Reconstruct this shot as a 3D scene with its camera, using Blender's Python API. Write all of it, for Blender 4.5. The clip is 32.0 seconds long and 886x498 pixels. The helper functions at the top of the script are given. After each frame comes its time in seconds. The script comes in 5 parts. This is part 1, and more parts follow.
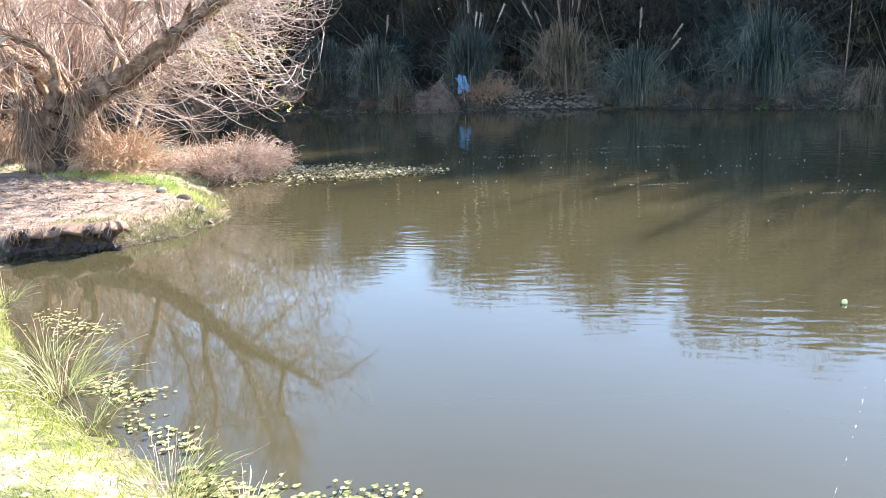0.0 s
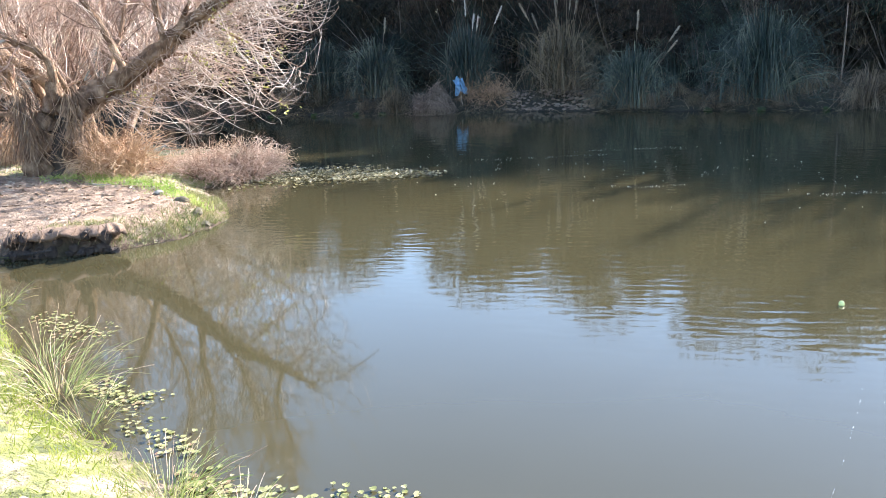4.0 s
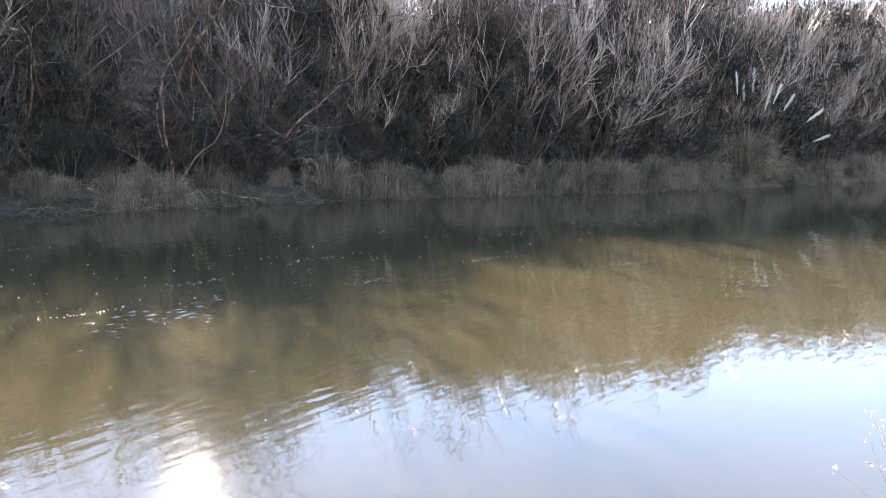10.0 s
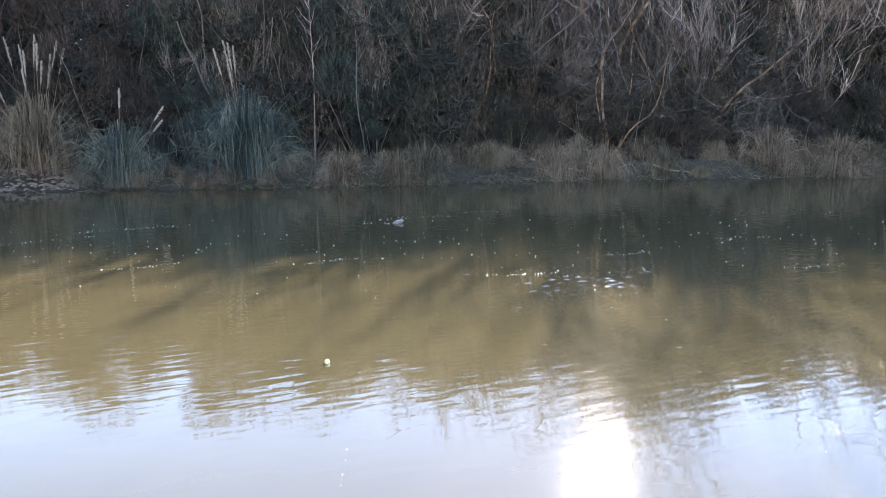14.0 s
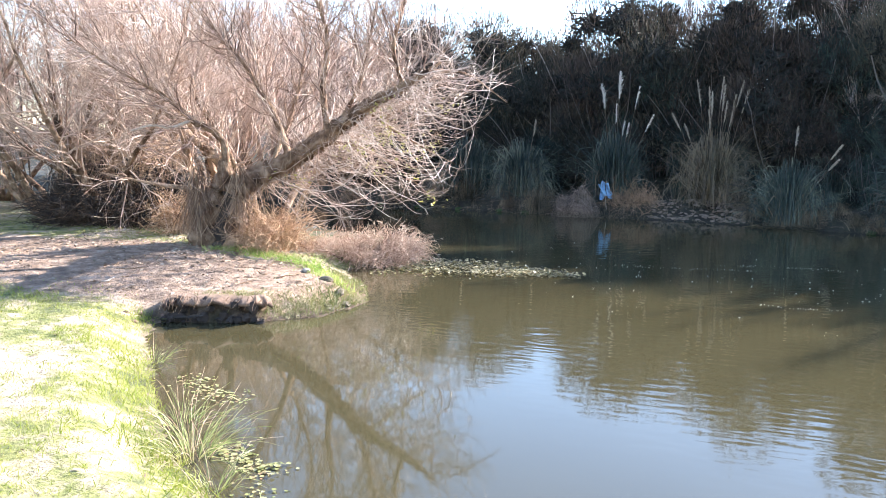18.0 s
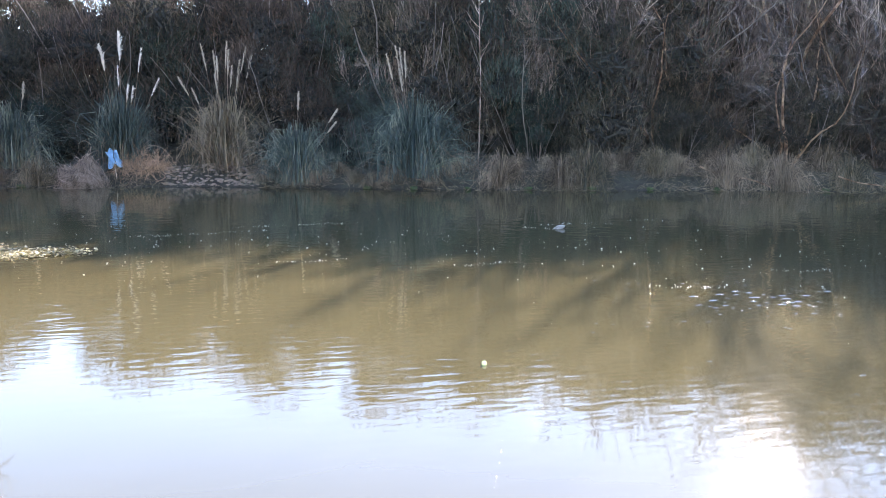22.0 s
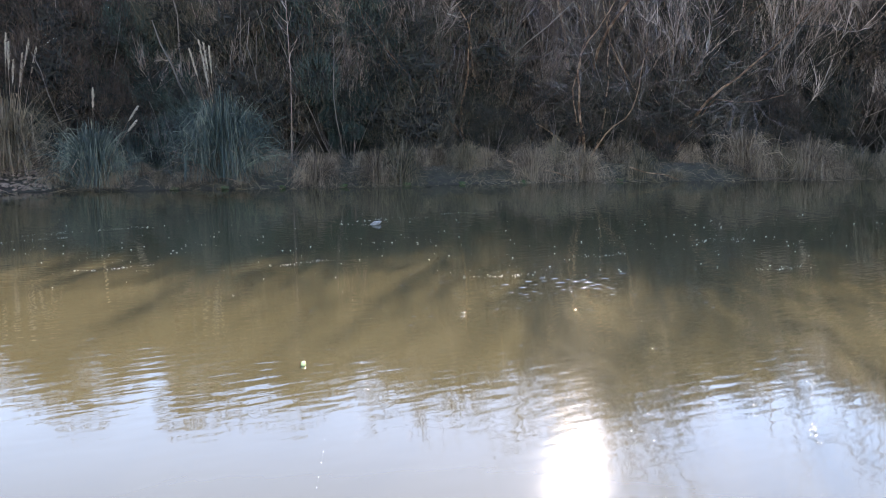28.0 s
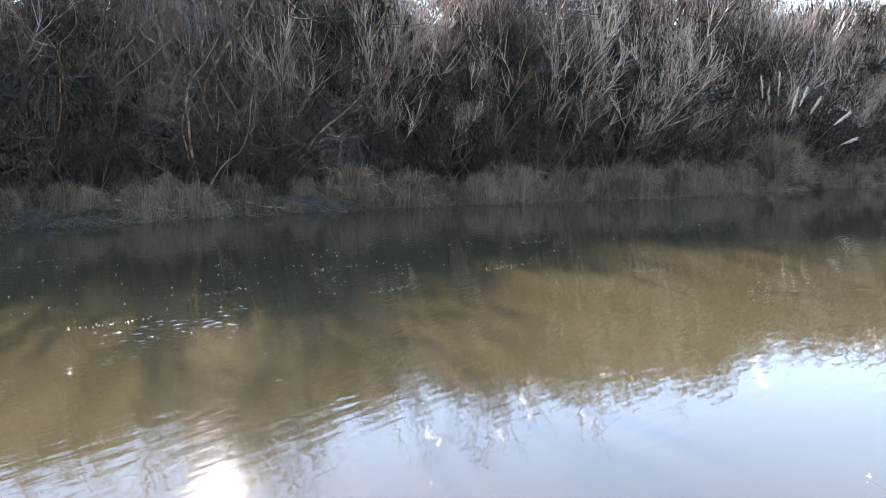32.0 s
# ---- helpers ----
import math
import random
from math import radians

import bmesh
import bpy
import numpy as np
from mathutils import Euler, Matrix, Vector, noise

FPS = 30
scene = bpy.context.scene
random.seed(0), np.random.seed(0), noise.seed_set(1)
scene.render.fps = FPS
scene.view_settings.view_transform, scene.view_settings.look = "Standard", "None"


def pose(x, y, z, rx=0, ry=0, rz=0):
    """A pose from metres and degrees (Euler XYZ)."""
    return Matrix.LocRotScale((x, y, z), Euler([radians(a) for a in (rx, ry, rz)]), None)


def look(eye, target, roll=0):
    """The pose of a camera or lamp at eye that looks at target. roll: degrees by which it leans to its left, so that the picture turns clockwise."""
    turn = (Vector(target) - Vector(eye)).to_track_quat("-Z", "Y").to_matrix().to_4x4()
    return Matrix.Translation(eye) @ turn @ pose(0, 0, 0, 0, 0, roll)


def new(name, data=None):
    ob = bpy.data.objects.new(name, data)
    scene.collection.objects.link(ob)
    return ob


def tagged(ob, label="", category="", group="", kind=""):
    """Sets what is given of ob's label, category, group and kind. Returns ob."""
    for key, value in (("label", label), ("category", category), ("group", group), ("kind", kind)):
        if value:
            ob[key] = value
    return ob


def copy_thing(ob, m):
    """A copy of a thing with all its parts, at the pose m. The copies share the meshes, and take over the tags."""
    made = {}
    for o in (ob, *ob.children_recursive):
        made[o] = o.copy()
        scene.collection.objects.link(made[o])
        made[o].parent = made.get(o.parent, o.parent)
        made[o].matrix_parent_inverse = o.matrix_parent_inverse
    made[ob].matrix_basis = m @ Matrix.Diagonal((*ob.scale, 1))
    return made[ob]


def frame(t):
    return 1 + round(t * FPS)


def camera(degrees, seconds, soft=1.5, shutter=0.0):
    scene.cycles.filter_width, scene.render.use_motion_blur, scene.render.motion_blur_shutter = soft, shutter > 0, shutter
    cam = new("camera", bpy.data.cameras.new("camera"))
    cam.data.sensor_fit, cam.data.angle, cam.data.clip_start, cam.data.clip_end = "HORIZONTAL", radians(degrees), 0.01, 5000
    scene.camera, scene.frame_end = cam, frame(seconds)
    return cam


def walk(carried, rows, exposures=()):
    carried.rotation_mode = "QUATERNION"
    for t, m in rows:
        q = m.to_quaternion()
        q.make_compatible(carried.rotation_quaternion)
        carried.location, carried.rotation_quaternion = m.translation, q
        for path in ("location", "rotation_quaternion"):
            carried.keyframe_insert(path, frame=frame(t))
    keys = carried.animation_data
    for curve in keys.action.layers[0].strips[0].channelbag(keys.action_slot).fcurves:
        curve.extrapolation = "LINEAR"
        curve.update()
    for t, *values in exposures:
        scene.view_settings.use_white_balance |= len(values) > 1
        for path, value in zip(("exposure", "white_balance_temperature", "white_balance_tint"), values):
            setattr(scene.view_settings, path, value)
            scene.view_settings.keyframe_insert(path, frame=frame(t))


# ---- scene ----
cam = camera(58.1, 32.0, soft=0.95)
EYE, ARM = 1.8, 0.15
# seconds, turn to the left of +y, tilt up, lean
PATH = [
    (0, 11.20, -15.00, -2.94), (0.5, 7.53, -15.58, -3.11), (1, 1.99, -16.10, -2.62), (1.5, 0.96, -15.94, -2.77), (2, 0.71, -15.94, -2.41),
    (2.5, 0.32, -15.70, -2.19), (4.5, 14.47, -14.74, -2.51), (5, 15.59, -14.98, -1.88), (5.5, 15.04, -14.01, -1.24), (5.8, 11.99, -12.80, -1.47),
    (6, 7.63, -12.24, -1.26), (6.5, -0.95, -11.20, -0.51), (7, -10.45, -11.41, -0.34), (7.5, -22.39, -11.85, -0.43), (8, -29.82, -10.82, -0.50),
    (8.5, -36.83, -10.01, 0.30), (9, -44.11, -9.70, 0.45), (9.5, -46.05, -9.64, 0.23), (10, -54.54, -8.26, 0.69), (10.5, -57.30, -8.48, 0.60),
    (11, -59.09, -7.81, 0.54), (11.5, -59.68, -7.40, 0.46), (12, -59.55, -7.10, 0.49), (12.5, -58.01, -7.61, 0.10), (12.8, -51.93, -8.53, 0.48),
    (13, -46.92, -9.29, 0.71), (13.5, -33.40, -10.00, 0.07), (14, -24.44, -10.30, -0.23), (14.5, -17.56, -9.78, -0.07), (15, -4.86, -6.15, 0.11),
    (15.5, 6.06, -6.67, 0.47), (17.5, 22.25, -7.88, -0.08), (18, 20.60, -7.73, 0.43), (18.5, 14.01, -8.46, 0.50), (19, 11.46, -8.31, 0.48),
    (19.5, 6.78, -8.71, 0.60), (20, -1.76, -8.83, 1.06), (20.5, -12.75, -8.87, 1.18), (21, -15.20, -9.49, 0.69), (21.5, -14.21, -9.54, 0.76),
    (22, -12.98, -10.01, 0.29), (22.5, -10.72, -9.91, -0.01), (23, -9.76, -9.97, -0.13), (23.5, -9.81, -9.80, 0.03), (24, -10.39, -9.67, -0.07),
    (24.5, -10.64, -10.06, -0.35), (26.5, -10.98, -9.74, -0.64), (27, -13.31, -9.75, -0.33), (27.5, -20.87, -9.62, 0.10), (28, -26.07, -10.19, 0.12),
    (28.5, -23.39, -11.57, 0.19), (29, -17.28, -13.51, 0.70), (29.5, -17.08, -13.15, 0.01), (30, -33.03, -12.43, -0.52), (30.5, -49.22, -10.50, 0.23),
    (31, -48.11, -9.96, 0.24), (31.5, -48.93, -8.84, 0.14), (32, -52.84, -7.71, -0.02),
]
EXPOSURES = [(t, s, k, m) for t, s, k, m in ((0, 2.67, 6330, 13), (1, 2.83, 6500, 15), (2.2, 2.71, 6520, 14), (5, 2.42, 6120, 10), (6, 2.77, 6170, 11), (7, 3.22, 6680, 19), (8, 3.06, 6930, 22), (9.5, 3.01, 6930, 22), (10.2, 2.98, 6780, 21), (12.5, 2.88, 6680, 18), (13, 3.06, 6780, 23), (13.6, 3.06, 6780, 23), (14.5, 3.44, 6580, 17), (15, 3.54, 6420, 18), (15.5, 2.95, 6370, 15), (17.5, 2.55, 6270, 12), (18.2, 2.58, 6180, 13), (19, 2.9, 6270, 12), (19.4, 3.05, 6320, 13), (20.3, 3.68, 6470, 19), (22, 3.45, 6570, 21), (27, 3.43, 6520, 19), (28, 3.01, 6830, 21), (29, 3.01, 6630, 18), (30.5, 3.01, 6880, 21), (31.4, 2.88, 6930, 22), (32, 2.84, 6830, 20))]


def view(turn, tilt, lean):
    """The held phone: it swings round the body at arm's length."""
    a = radians(turn)
    return pose(-math.sin(a) * ARM, math.cos(a) * ARM, EYE, 90 + tilt, 0, turn) @ pose(0, 0, 0, 0, 0, lean)


walk(cam, [(t, view(a, b, c)) for t, a, b, c in PATH], exposures=EXPOSURES)

# ---- light ----
SUN_TURN, SUN_UP = 36.3, 26.3
world = bpy.data.worlds.new("sky")
scene.world = world
world.use_nodes = True
wn = world.node_tree.nodes
sky = wn.new("ShaderNodeTexSky")
sky.sky_type, sky.sun_disc = "NISHITA", False
sky.sun_elevation, sky.sun_rotation = radians(SUN_UP), radians(SUN_TURN)
sky.air_density, sky.dust_density, sky.ozone_density = 1.0, 0.05, 1.7
world.node_tree.links.new(sky.outputs[0], wn["Background"].inputs[0])
wn["Background"].inputs[1].default_value = 0.118
sun_data = bpy.data.lights.new("sun", "SUN")
sun_data.energy, sun_data.angle, sun_data.color = 5.0, radians(0.55), (1.0, 0.95, 0.87)
sun = new("sun", sun_data)
TO_SUN = Vector((math.sin(radians(SUN_TURN)) * math.cos(radians(SUN_UP)), math.cos(radians(SUN_TURN)) * math.cos(radians(SUN_UP)), math.sin(radians(SUN_UP))))
sun.matrix_world = look(TO_SUN * 60, (0, 0, 0))

# ---- materials ----


def nodes_of(name):
    m = bpy.data.materials.new(name)
    m.use_nodes = True
    t = m.node_tree
    return m, t.nodes, t.links, t.nodes["Principled BSDF"]


def ramp(n, stops):
    r = n.new("ShaderNodeValToRGB")
    e = r.color_ramp.elements
    while len(e) < len(stops):
        e.new(0.5)
    for k, (p, c) in zip(e, stops):
        k.position, k.color = p, (*c, 1)
    return r


def noise_node(n, l, scale, detail=3.0, rough=0.55, stretch=None, space="Object"):
    tc = n.new("ShaderNodeTexCoord")
    nz = n.new("ShaderNodeTexNoise")
    nz.inputs["Scale"].default_value, nz.inputs["Detail"].default_value, nz.inputs["Roughness"].default_value = scale, detail, rough
    if stretch:
        mp = n.new("ShaderNodeMapping")
        mp.inputs["Scale"].default_value = stretch
        l.new(tc.outputs[space], mp.inputs[0])
        l.new(mp.outputs[0], nz.inputs["Vector"])
    else:
        l.new(tc.outputs[space], nz.inputs["Vector"])
    return nz


def plant_material(name, stops, rough=0.6, through_light=0.0, spread=0.25, scale=1.5, bump=0.0, island=True, relief=(60, 0.01, None), gloss=0.5):
    """Stems, twigs, blades and leaves: colour varies by piece, by plant and in soft patches; thin blades let light through."""
    m, n, l, b = nodes_of(name)
    r = ramp(n, stops)
    geo, info = n.new("ShaderNodeNewGeometry"), n.new("ShaderNodeObjectInfo")
    nz = noise_node(n, l, scale)
    a = n.new("ShaderNodeMath")
    a.operation = "MULTIPLY_ADD"
    a.inputs[1].default_value, a.inputs[2].default_value = 0.5, -0.25
    l.new(geo.outputs["Random Per Island"] if island else nz.outputs["Fac"], a.inputs[0])
    c = n.new("ShaderNodeMath")
    c.operation = "ADD"
    l.new(a.outputs[0], c.inputs[0])
    l.new(nz.outputs["Fac"], c.inputs[1])
    d = n.new("ShaderNodeMath")
    d.operation = "MULTIPLY_ADD"
    d.inputs[1].default_value = spread
    l.new(info.outputs["Random"], d.inputs[0])
    l.new(c.outputs[0], d.inputs[2])
    l.new(d.outputs[0], r.inputs[0])
    l.new(r.outputs[0], b.inputs["Base Color"])
    b.inputs["Roughness"].default_value, b.inputs["Specular IOR Level"].default_value = rough, gloss
    if bump:
        fine = noise_node(n, l, relief[0], 5, 0.6, relief[2])
        bp = n.new("ShaderNodeBump")
        bp.inputs["Strength"].default_value, bp.inputs["Distance"].default_value = bump, relief[1]
        l.new(fine.outputs["Fac"], bp.inputs["Height"])
        l.new(bp.outputs[0], b.inputs["Normal"])
    if through_light:
        tr, mix = n.new("ShaderNodeBsdfTranslucent"), n.new("ShaderNodeMixShader")
        l.new(r.outputs[0], tr.inputs[0])
        mix.inputs[0].default_value = through_light
        l.new(b.outputs[0], mix.inputs[1])
        l.new(tr.outputs[0], mix.inputs[2])
        l.new(mix.outputs[0], n["Material Output"].inputs[0])
    return m


bark = plant_material("bark", [(0.25, (0.045, 0.025, 0.016)), (0.5, (0.175, 0.105, 0.066)), (0.75, (0.37, 0.25, 0.17))], 0.95, gloss=0.2, scale=5, bump=1.0, island=False, relief=(1.0, 0.09, (26, 26, 9)))
twig_tan = plant_material("willow_twig", [(0.24, (0.10, 0.056, 0.038)), (0.5, (0.30, 0.188, 0.135)), (0.9, (0.58, 0.44, 0.35))], 0.45, gloss=0.4)
twig_grey = plant_material("grey_twig", [(0.2, (0.06, 0.043, 0.036)), (0.6, (0.145, 0.105, 0.088)), (0.9, (0.33, 0.26, 0.22))], 0.27, gloss=0.7)
twig_brown = plant_material("brown_twig", [(0.2, (0.10, 0.065, 0.05)), (0.6, (0.22, 0.15, 0.12)), (0.9, (0.40, 0.32, 0.27))], 0.55)
grey_bark = plant_material("grey_bark", [(0.2, (0.06, 0.05, 0.045)), (0.8, (0.16, 0.135, 0.12))], 0.7)
whip_pale = plant_material("pale_whip", [(0.2, (0.26, 0.175, 0.13)), (0.5, (0.48, 0.36, 0.285)), (0.9, (0.74, 0.63, 0.54))], 0.4)
fan_twig = plant_material("pale_fan_twig", [(0.15, (0.13, 0.085, 0.065)), (0.5, (0.26, 0.185, 0.145)), (0.9, (0.54, 0.43, 0.36))], 0.28, gloss=0.6)
dark_whip = plant_material("dark_whip", [(0.2, (0.028, 0.02, 0.016)), (0.6, (0.07, 0.05, 0.04)), (0.9, (0.15, 0.115, 0.095))], 0.2, gloss=0.9)
# Near-black wood: the shade within the hollow feet is put into its colour.
shade_dark_wood = plant_material("shade_dark_wood", [(0.2, (0.018, 0.013, 0.011)), (0.6, (0.045, 0.032, 0.025)), (0.9, (0.09, 0.065, 0.05))], 0.9, scale=5, bump=0.9, island=False, relief=(1.0, 0.08, (24, 24, 8)))
dead_wood = plant_material("dead_wood", [(0.2, (0.24, 0.19, 0.15)), (0.8, (0.48, 0.41, 0.34))], 0.8, bump=0.6, gloss=0.2)
straw = plant_material("straw", [(0.1, (0.32, 0.20, 0.13)), (0.5, (0.58, 0.41, 0.29)), (0.9, (0.78, 0.63, 0.50))], 0.65, 0.35)
pink_straw = plant_material("pinkish_straw", [(0.2, (0.13, 0.066, 0.042)), (0.5, (0.38, 0.24, 0.168)), (0.9, (0.66, 0.49, 0.38))], 0.65, 0.3)
orange_straw = plant_material("orange_straw", [(0.2, (0.14, 0.065, 0.03)), (0.5, (0.41, 0.24, 0.13)), (0.9, (0.66, 0.46, 0.30))], 0.65, 0.3)
dry_grass = plant_material("dry_grass", [(0.24, (0.024, 0.017, 0.012)), (0.5, (0.105, 0.08, 0.057)), (0.9, (0.33, 0.255, 0.185))], 0.65, 0.3, gloss=0.25)
pampas_leaf = plant_material("pampas_leaf", [(0.22, (0.008, 0.018, 0.016)), (0.5, (0.035, 0.052, 0.047)), (0.72, (0.075, 0.097, 0.082)), (0.92, (0.22, 0.23, 0.17))], 0.55, 0.2, gloss=0.35)
dull_sedge = plant_material("dull_sedge", [(0.22, (0.016, 0.017, 0.011)), (0.5, (0.065, 0.058, 0.038)), (0.88, (0.24, 0.19, 0.13))], 0.6, 0.25, gloss=0.25)
plume_fluff = plant_material("plume_fluff", [(0.1, (0.55, 0.50, 0.42)), (0.9, (0.82, 0.78, 0.70))], 0.8, 0.5)
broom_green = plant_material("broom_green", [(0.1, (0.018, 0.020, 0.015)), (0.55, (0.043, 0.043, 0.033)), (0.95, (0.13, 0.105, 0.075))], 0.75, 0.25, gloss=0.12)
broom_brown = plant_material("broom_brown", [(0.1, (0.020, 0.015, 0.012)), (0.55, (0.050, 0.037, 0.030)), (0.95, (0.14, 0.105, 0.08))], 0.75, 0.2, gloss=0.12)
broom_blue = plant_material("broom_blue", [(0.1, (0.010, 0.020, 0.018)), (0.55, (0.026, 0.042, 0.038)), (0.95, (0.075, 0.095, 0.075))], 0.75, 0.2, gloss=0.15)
# Near-black blade colour for the shade deep inside the crowns.
broom_shade = plant_material("broom_shade", [(0.3, (0.007, 0.008, 0.006)), (0.6, (0.014, 0.014, 0.011)), (0.8, (0.026, 0.023, 0.018))], 1.0, scale=14, island=False)
grass_green = plant_material("turf_blade", [(0.15, (0.09, 0.135, 0.015)), (0.5, (0.24, 0.285, 0.03)), (0.8, (0.37, 0.35, 0.10)), (1.0, (0.56, 0.46, 0.29))], 0.55, 0.4, scale=1.1)
sedge_green = plant_material("sedge_blade", [(0.1, (0.08, 0.13, 0.03)), (0.5, (0.19, 0.25, 0.07)), (0.9, (0.48, 0.42, 0.22))], 0.5, 0.35)
weed_leaf = plant_material("pennywort_leaf", [(0.1, (0.12, 0.14, 0.04)), (0.5, (0.28, 0.28, 0.10)), (0.8, (0.44, 0.40, 0.20)), (1.0, (0.34, 0.17, 0.11))], 0.45, 0.3)
pad_leaf = plant_material("floating_leaf", [(0.2, (0.05, 0.045, 0.015)), (0.5, (0.20, 0.165, 0.065)), (0.9, (0.60, 0.50, 0.29))], 0.45, 0.15)
yellow_leaf = plant_material("yellow_leaf", [(0.1, (0.24, 0.26, 0.06)), (0.9, (0.46, 0.42, 0.14))], 0.5, 0.5)
litter_leaf = plant_material("litter", [(0.1, (0.10, 0.065, 0.04)), (0.5, (0.24, 0.17, 0.11)), (0.9, (0.46, 0.38, 0.28))], 0.8)
foam_white = plant_material("foam", [(0.1, (0.62, 0.62, 0.58)), (0.9, (0.85, 0.85, 0.82))], 0.6)


def stone_material(name, lo, hi, rough=0.75):
    m, n, l, b = nodes_of(name)
    nz, fine = noise_node(n, l, 6, 5, 0.65), noise_node(n, l, 45, 4)
    r = ramp(n, [(0.3, lo), (0.7, hi)])
    l.new(nz.outputs["Fac"], r.inputs[0])
    l.new(r.outputs[0], b.inputs["Base Color"])
    b.inputs["Roughness"].default_value = rough
    bp = n.new("ShaderNodeBump")
    bp.inputs["Strength"].default_value, bp.inputs["Distance"].default_value = 0.6, 0.02
    l.new(fine.outputs["Fac"], bp.inputs["Height"])
    l.new(bp.outputs[0], b.inputs["Normal"])
    return m


brown_stone = stone_material("brown_stone", (0.13, 0.11, 0.09), (0.34, 0.29, 0.24))


wet_stone = stone_material("wet_stone", (0.12, 0.11, 0.11), (0.26, 0.25, 0.25), 0.4)
moss = stone_material("moss", (0.02, 0.035, 0.012), (0.06, 0.09, 0.03), 0.95)
rubble_stone = stone_material("rubble_stone", (0.08, 0.06, 0.047), (0.30, 0.23, 0.18))
mossy_soil = stone_material("mossy_soil", (0.06, 0.05, 0.03), (0.17, 0.13, 0.085), 0.95)


def plain_material(name, colour, rough=0.5, through_light=0.0):
    m, n, l, b = nodes_of(name)
    b.inputs["Base Color"].default_value, b.inputs["Roughness"].default_value = (*colour, 1), rough
    nz = noise_node(n, l, 12, 3)
    hs = n.new("ShaderNodeHueSaturation")
    hs.inputs["Color"].default_value = (*colour, 1)
    mr = n.new("ShaderNodeMapRange")
    mr.inputs["To Min"].default_value, mr.inputs["To Max"].default_value = 0.75, 1.2
    l.new(nz.outputs["Fac"], mr.inputs["Value"])
    l.new(mr.outputs[0], hs.inputs["Value"])
    l.new(hs.outputs[0], b.inputs["Base Color"])
    if through_light:
        b.inputs["Subsurface Weight"].default_value = through_light
        b.inputs["Subsurface Radius"].default_value = (0.05, 0.05, 0.05)
    return m


bag_blue = plant_material("bag_plastic", [(0.2, (0.15, 0.36, 0.62)), (0.9, (0.34, 0.58, 0.80))], 0.35, 0.35, island=False)
float_yellow = plain_material("float_paint", (0.74, 0.74, 0.30), 0.3)
float_dark = plain_material("float_stem", (0.08, 0.08, 0.07), 0.4)
line_nylon = plain_material("nylon", (0.4, 0.42, 0.43), 0.2)


def ground_material():
    """Dirt, turf and straw by patches; the far bank is dark humus with dull grass."""
    m, n, l, b = nodes_of("ground")
    big, mid, fine = noise_node(n, l, 0.9, 4), noise_node(n, l, 5, 5, 0.65), noise_node(n, l, 38, 5, 0.7)
    dirt = ramp(n, [(0.32, (0.12, 0.074, 0.047)), (0.5, (0.29, 0.19, 0.128)), (0.68, (0.45, 0.325, 0.235))])
    l.new(mid.outputs["Fac"], dirt.inputs[0])
    turf = ramp(n, [(0.39, (0.09, 0.1, 0.03)), (0.47, (0.22, 0.22, 0.065)), (0.54, (0.40, 0.315, 0.215)), (0.64, (0.58, 0.46, 0.37))])
    both = n.new("ShaderNodeMix")
    both.inputs["Factor"].default_value = 0.5
    l.new(big.outputs["Fac"], both.inputs["A"])
    l.new(mid.outputs["Fac"], both.inputs["B"])
    l.new(both.outputs["Result"], turf.inputs[0])
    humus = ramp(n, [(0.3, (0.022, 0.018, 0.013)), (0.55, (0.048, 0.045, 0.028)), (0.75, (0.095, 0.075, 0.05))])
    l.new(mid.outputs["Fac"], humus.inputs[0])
    attr = n.new("ShaderNodeAttribute")
    attr.attribute_name = "cover"
    sep = n.new("ShaderNodeSeparateColor")
    l.new(attr.outputs["Color"], sep.inputs[0])

    def mix(fac, c1, c2):
        x = n.new("ShaderNodeMix")
        x.data_type = "RGBA"
        l.new(fac, x.inputs["Factor"])
        l.new(c1, x.inputs["A"])
        l.new(c2, x.inputs["B"])
        return x.outputs["Result"]

    def edged(value):
        s = n.new("ShaderNodeMath")
        s.operation = "ADD"
        l.new(value, s.inputs[0])
        l.new(big.outputs["Fac"], s.inputs[1])
        r = n.new("ShaderNodeMapRange")
        r.inputs["From Min"].default_value, r.inputs["From Max"].default_value = 0.85, 1.1
        l.new(s.outputs[0], r.inputs["Value"])
        return r.outputs[0]

    c = mix(edged(sep.outputs["Red"]), dirt.outputs[0], turf.outputs[0])
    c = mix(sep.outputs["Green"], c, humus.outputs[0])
    # Blue darkens the wet edge, and the nook wall as painted shade.
    wet = n.new("ShaderNodeMix")
    wet.data_type, wet.blend_type = "RGBA", "MULTIPLY"
    l.new(sep.outputs["Blue"], wet.inputs["Factor"])
    l.new(c, wet.inputs["A"])
    wet.inputs["B"].default_value = (0.34, 0.30, 0.27, 1)
    grain = n.new("ShaderNodeMix")
    grain.data_type, grain.blend_type = "RGBA", "MULTIPLY"
    gr = ramp(n, [(0.25, (0.55, 0.53, 0.5)), (0.6, (1, 1, 1))])
    l.new(fine.outputs["Fac"], gr.inputs[0])
    grain.inputs["Factor"].default_value = 0.8
    l.new(wet.outputs["Result"], grain.inputs["A"])
    l.new(gr.outputs[0], grain.inputs["B"])
    l.new(grain.outputs["Result"], b.inputs["Base Color"])
    b.inputs["Roughness"].default_value = 0.9
    bp = n.new("ShaderNodeBump")
    bp.inputs["Strength"].default_value, bp.inputs["Distance"].default_value = 0.9, 0.03
    l.new(fine.outputs["Fac"], bp.inputs["Height"])
    clods = noise_node(n, l, 11, 4, 0.6)
    lumps = n.new("ShaderNodeBump")
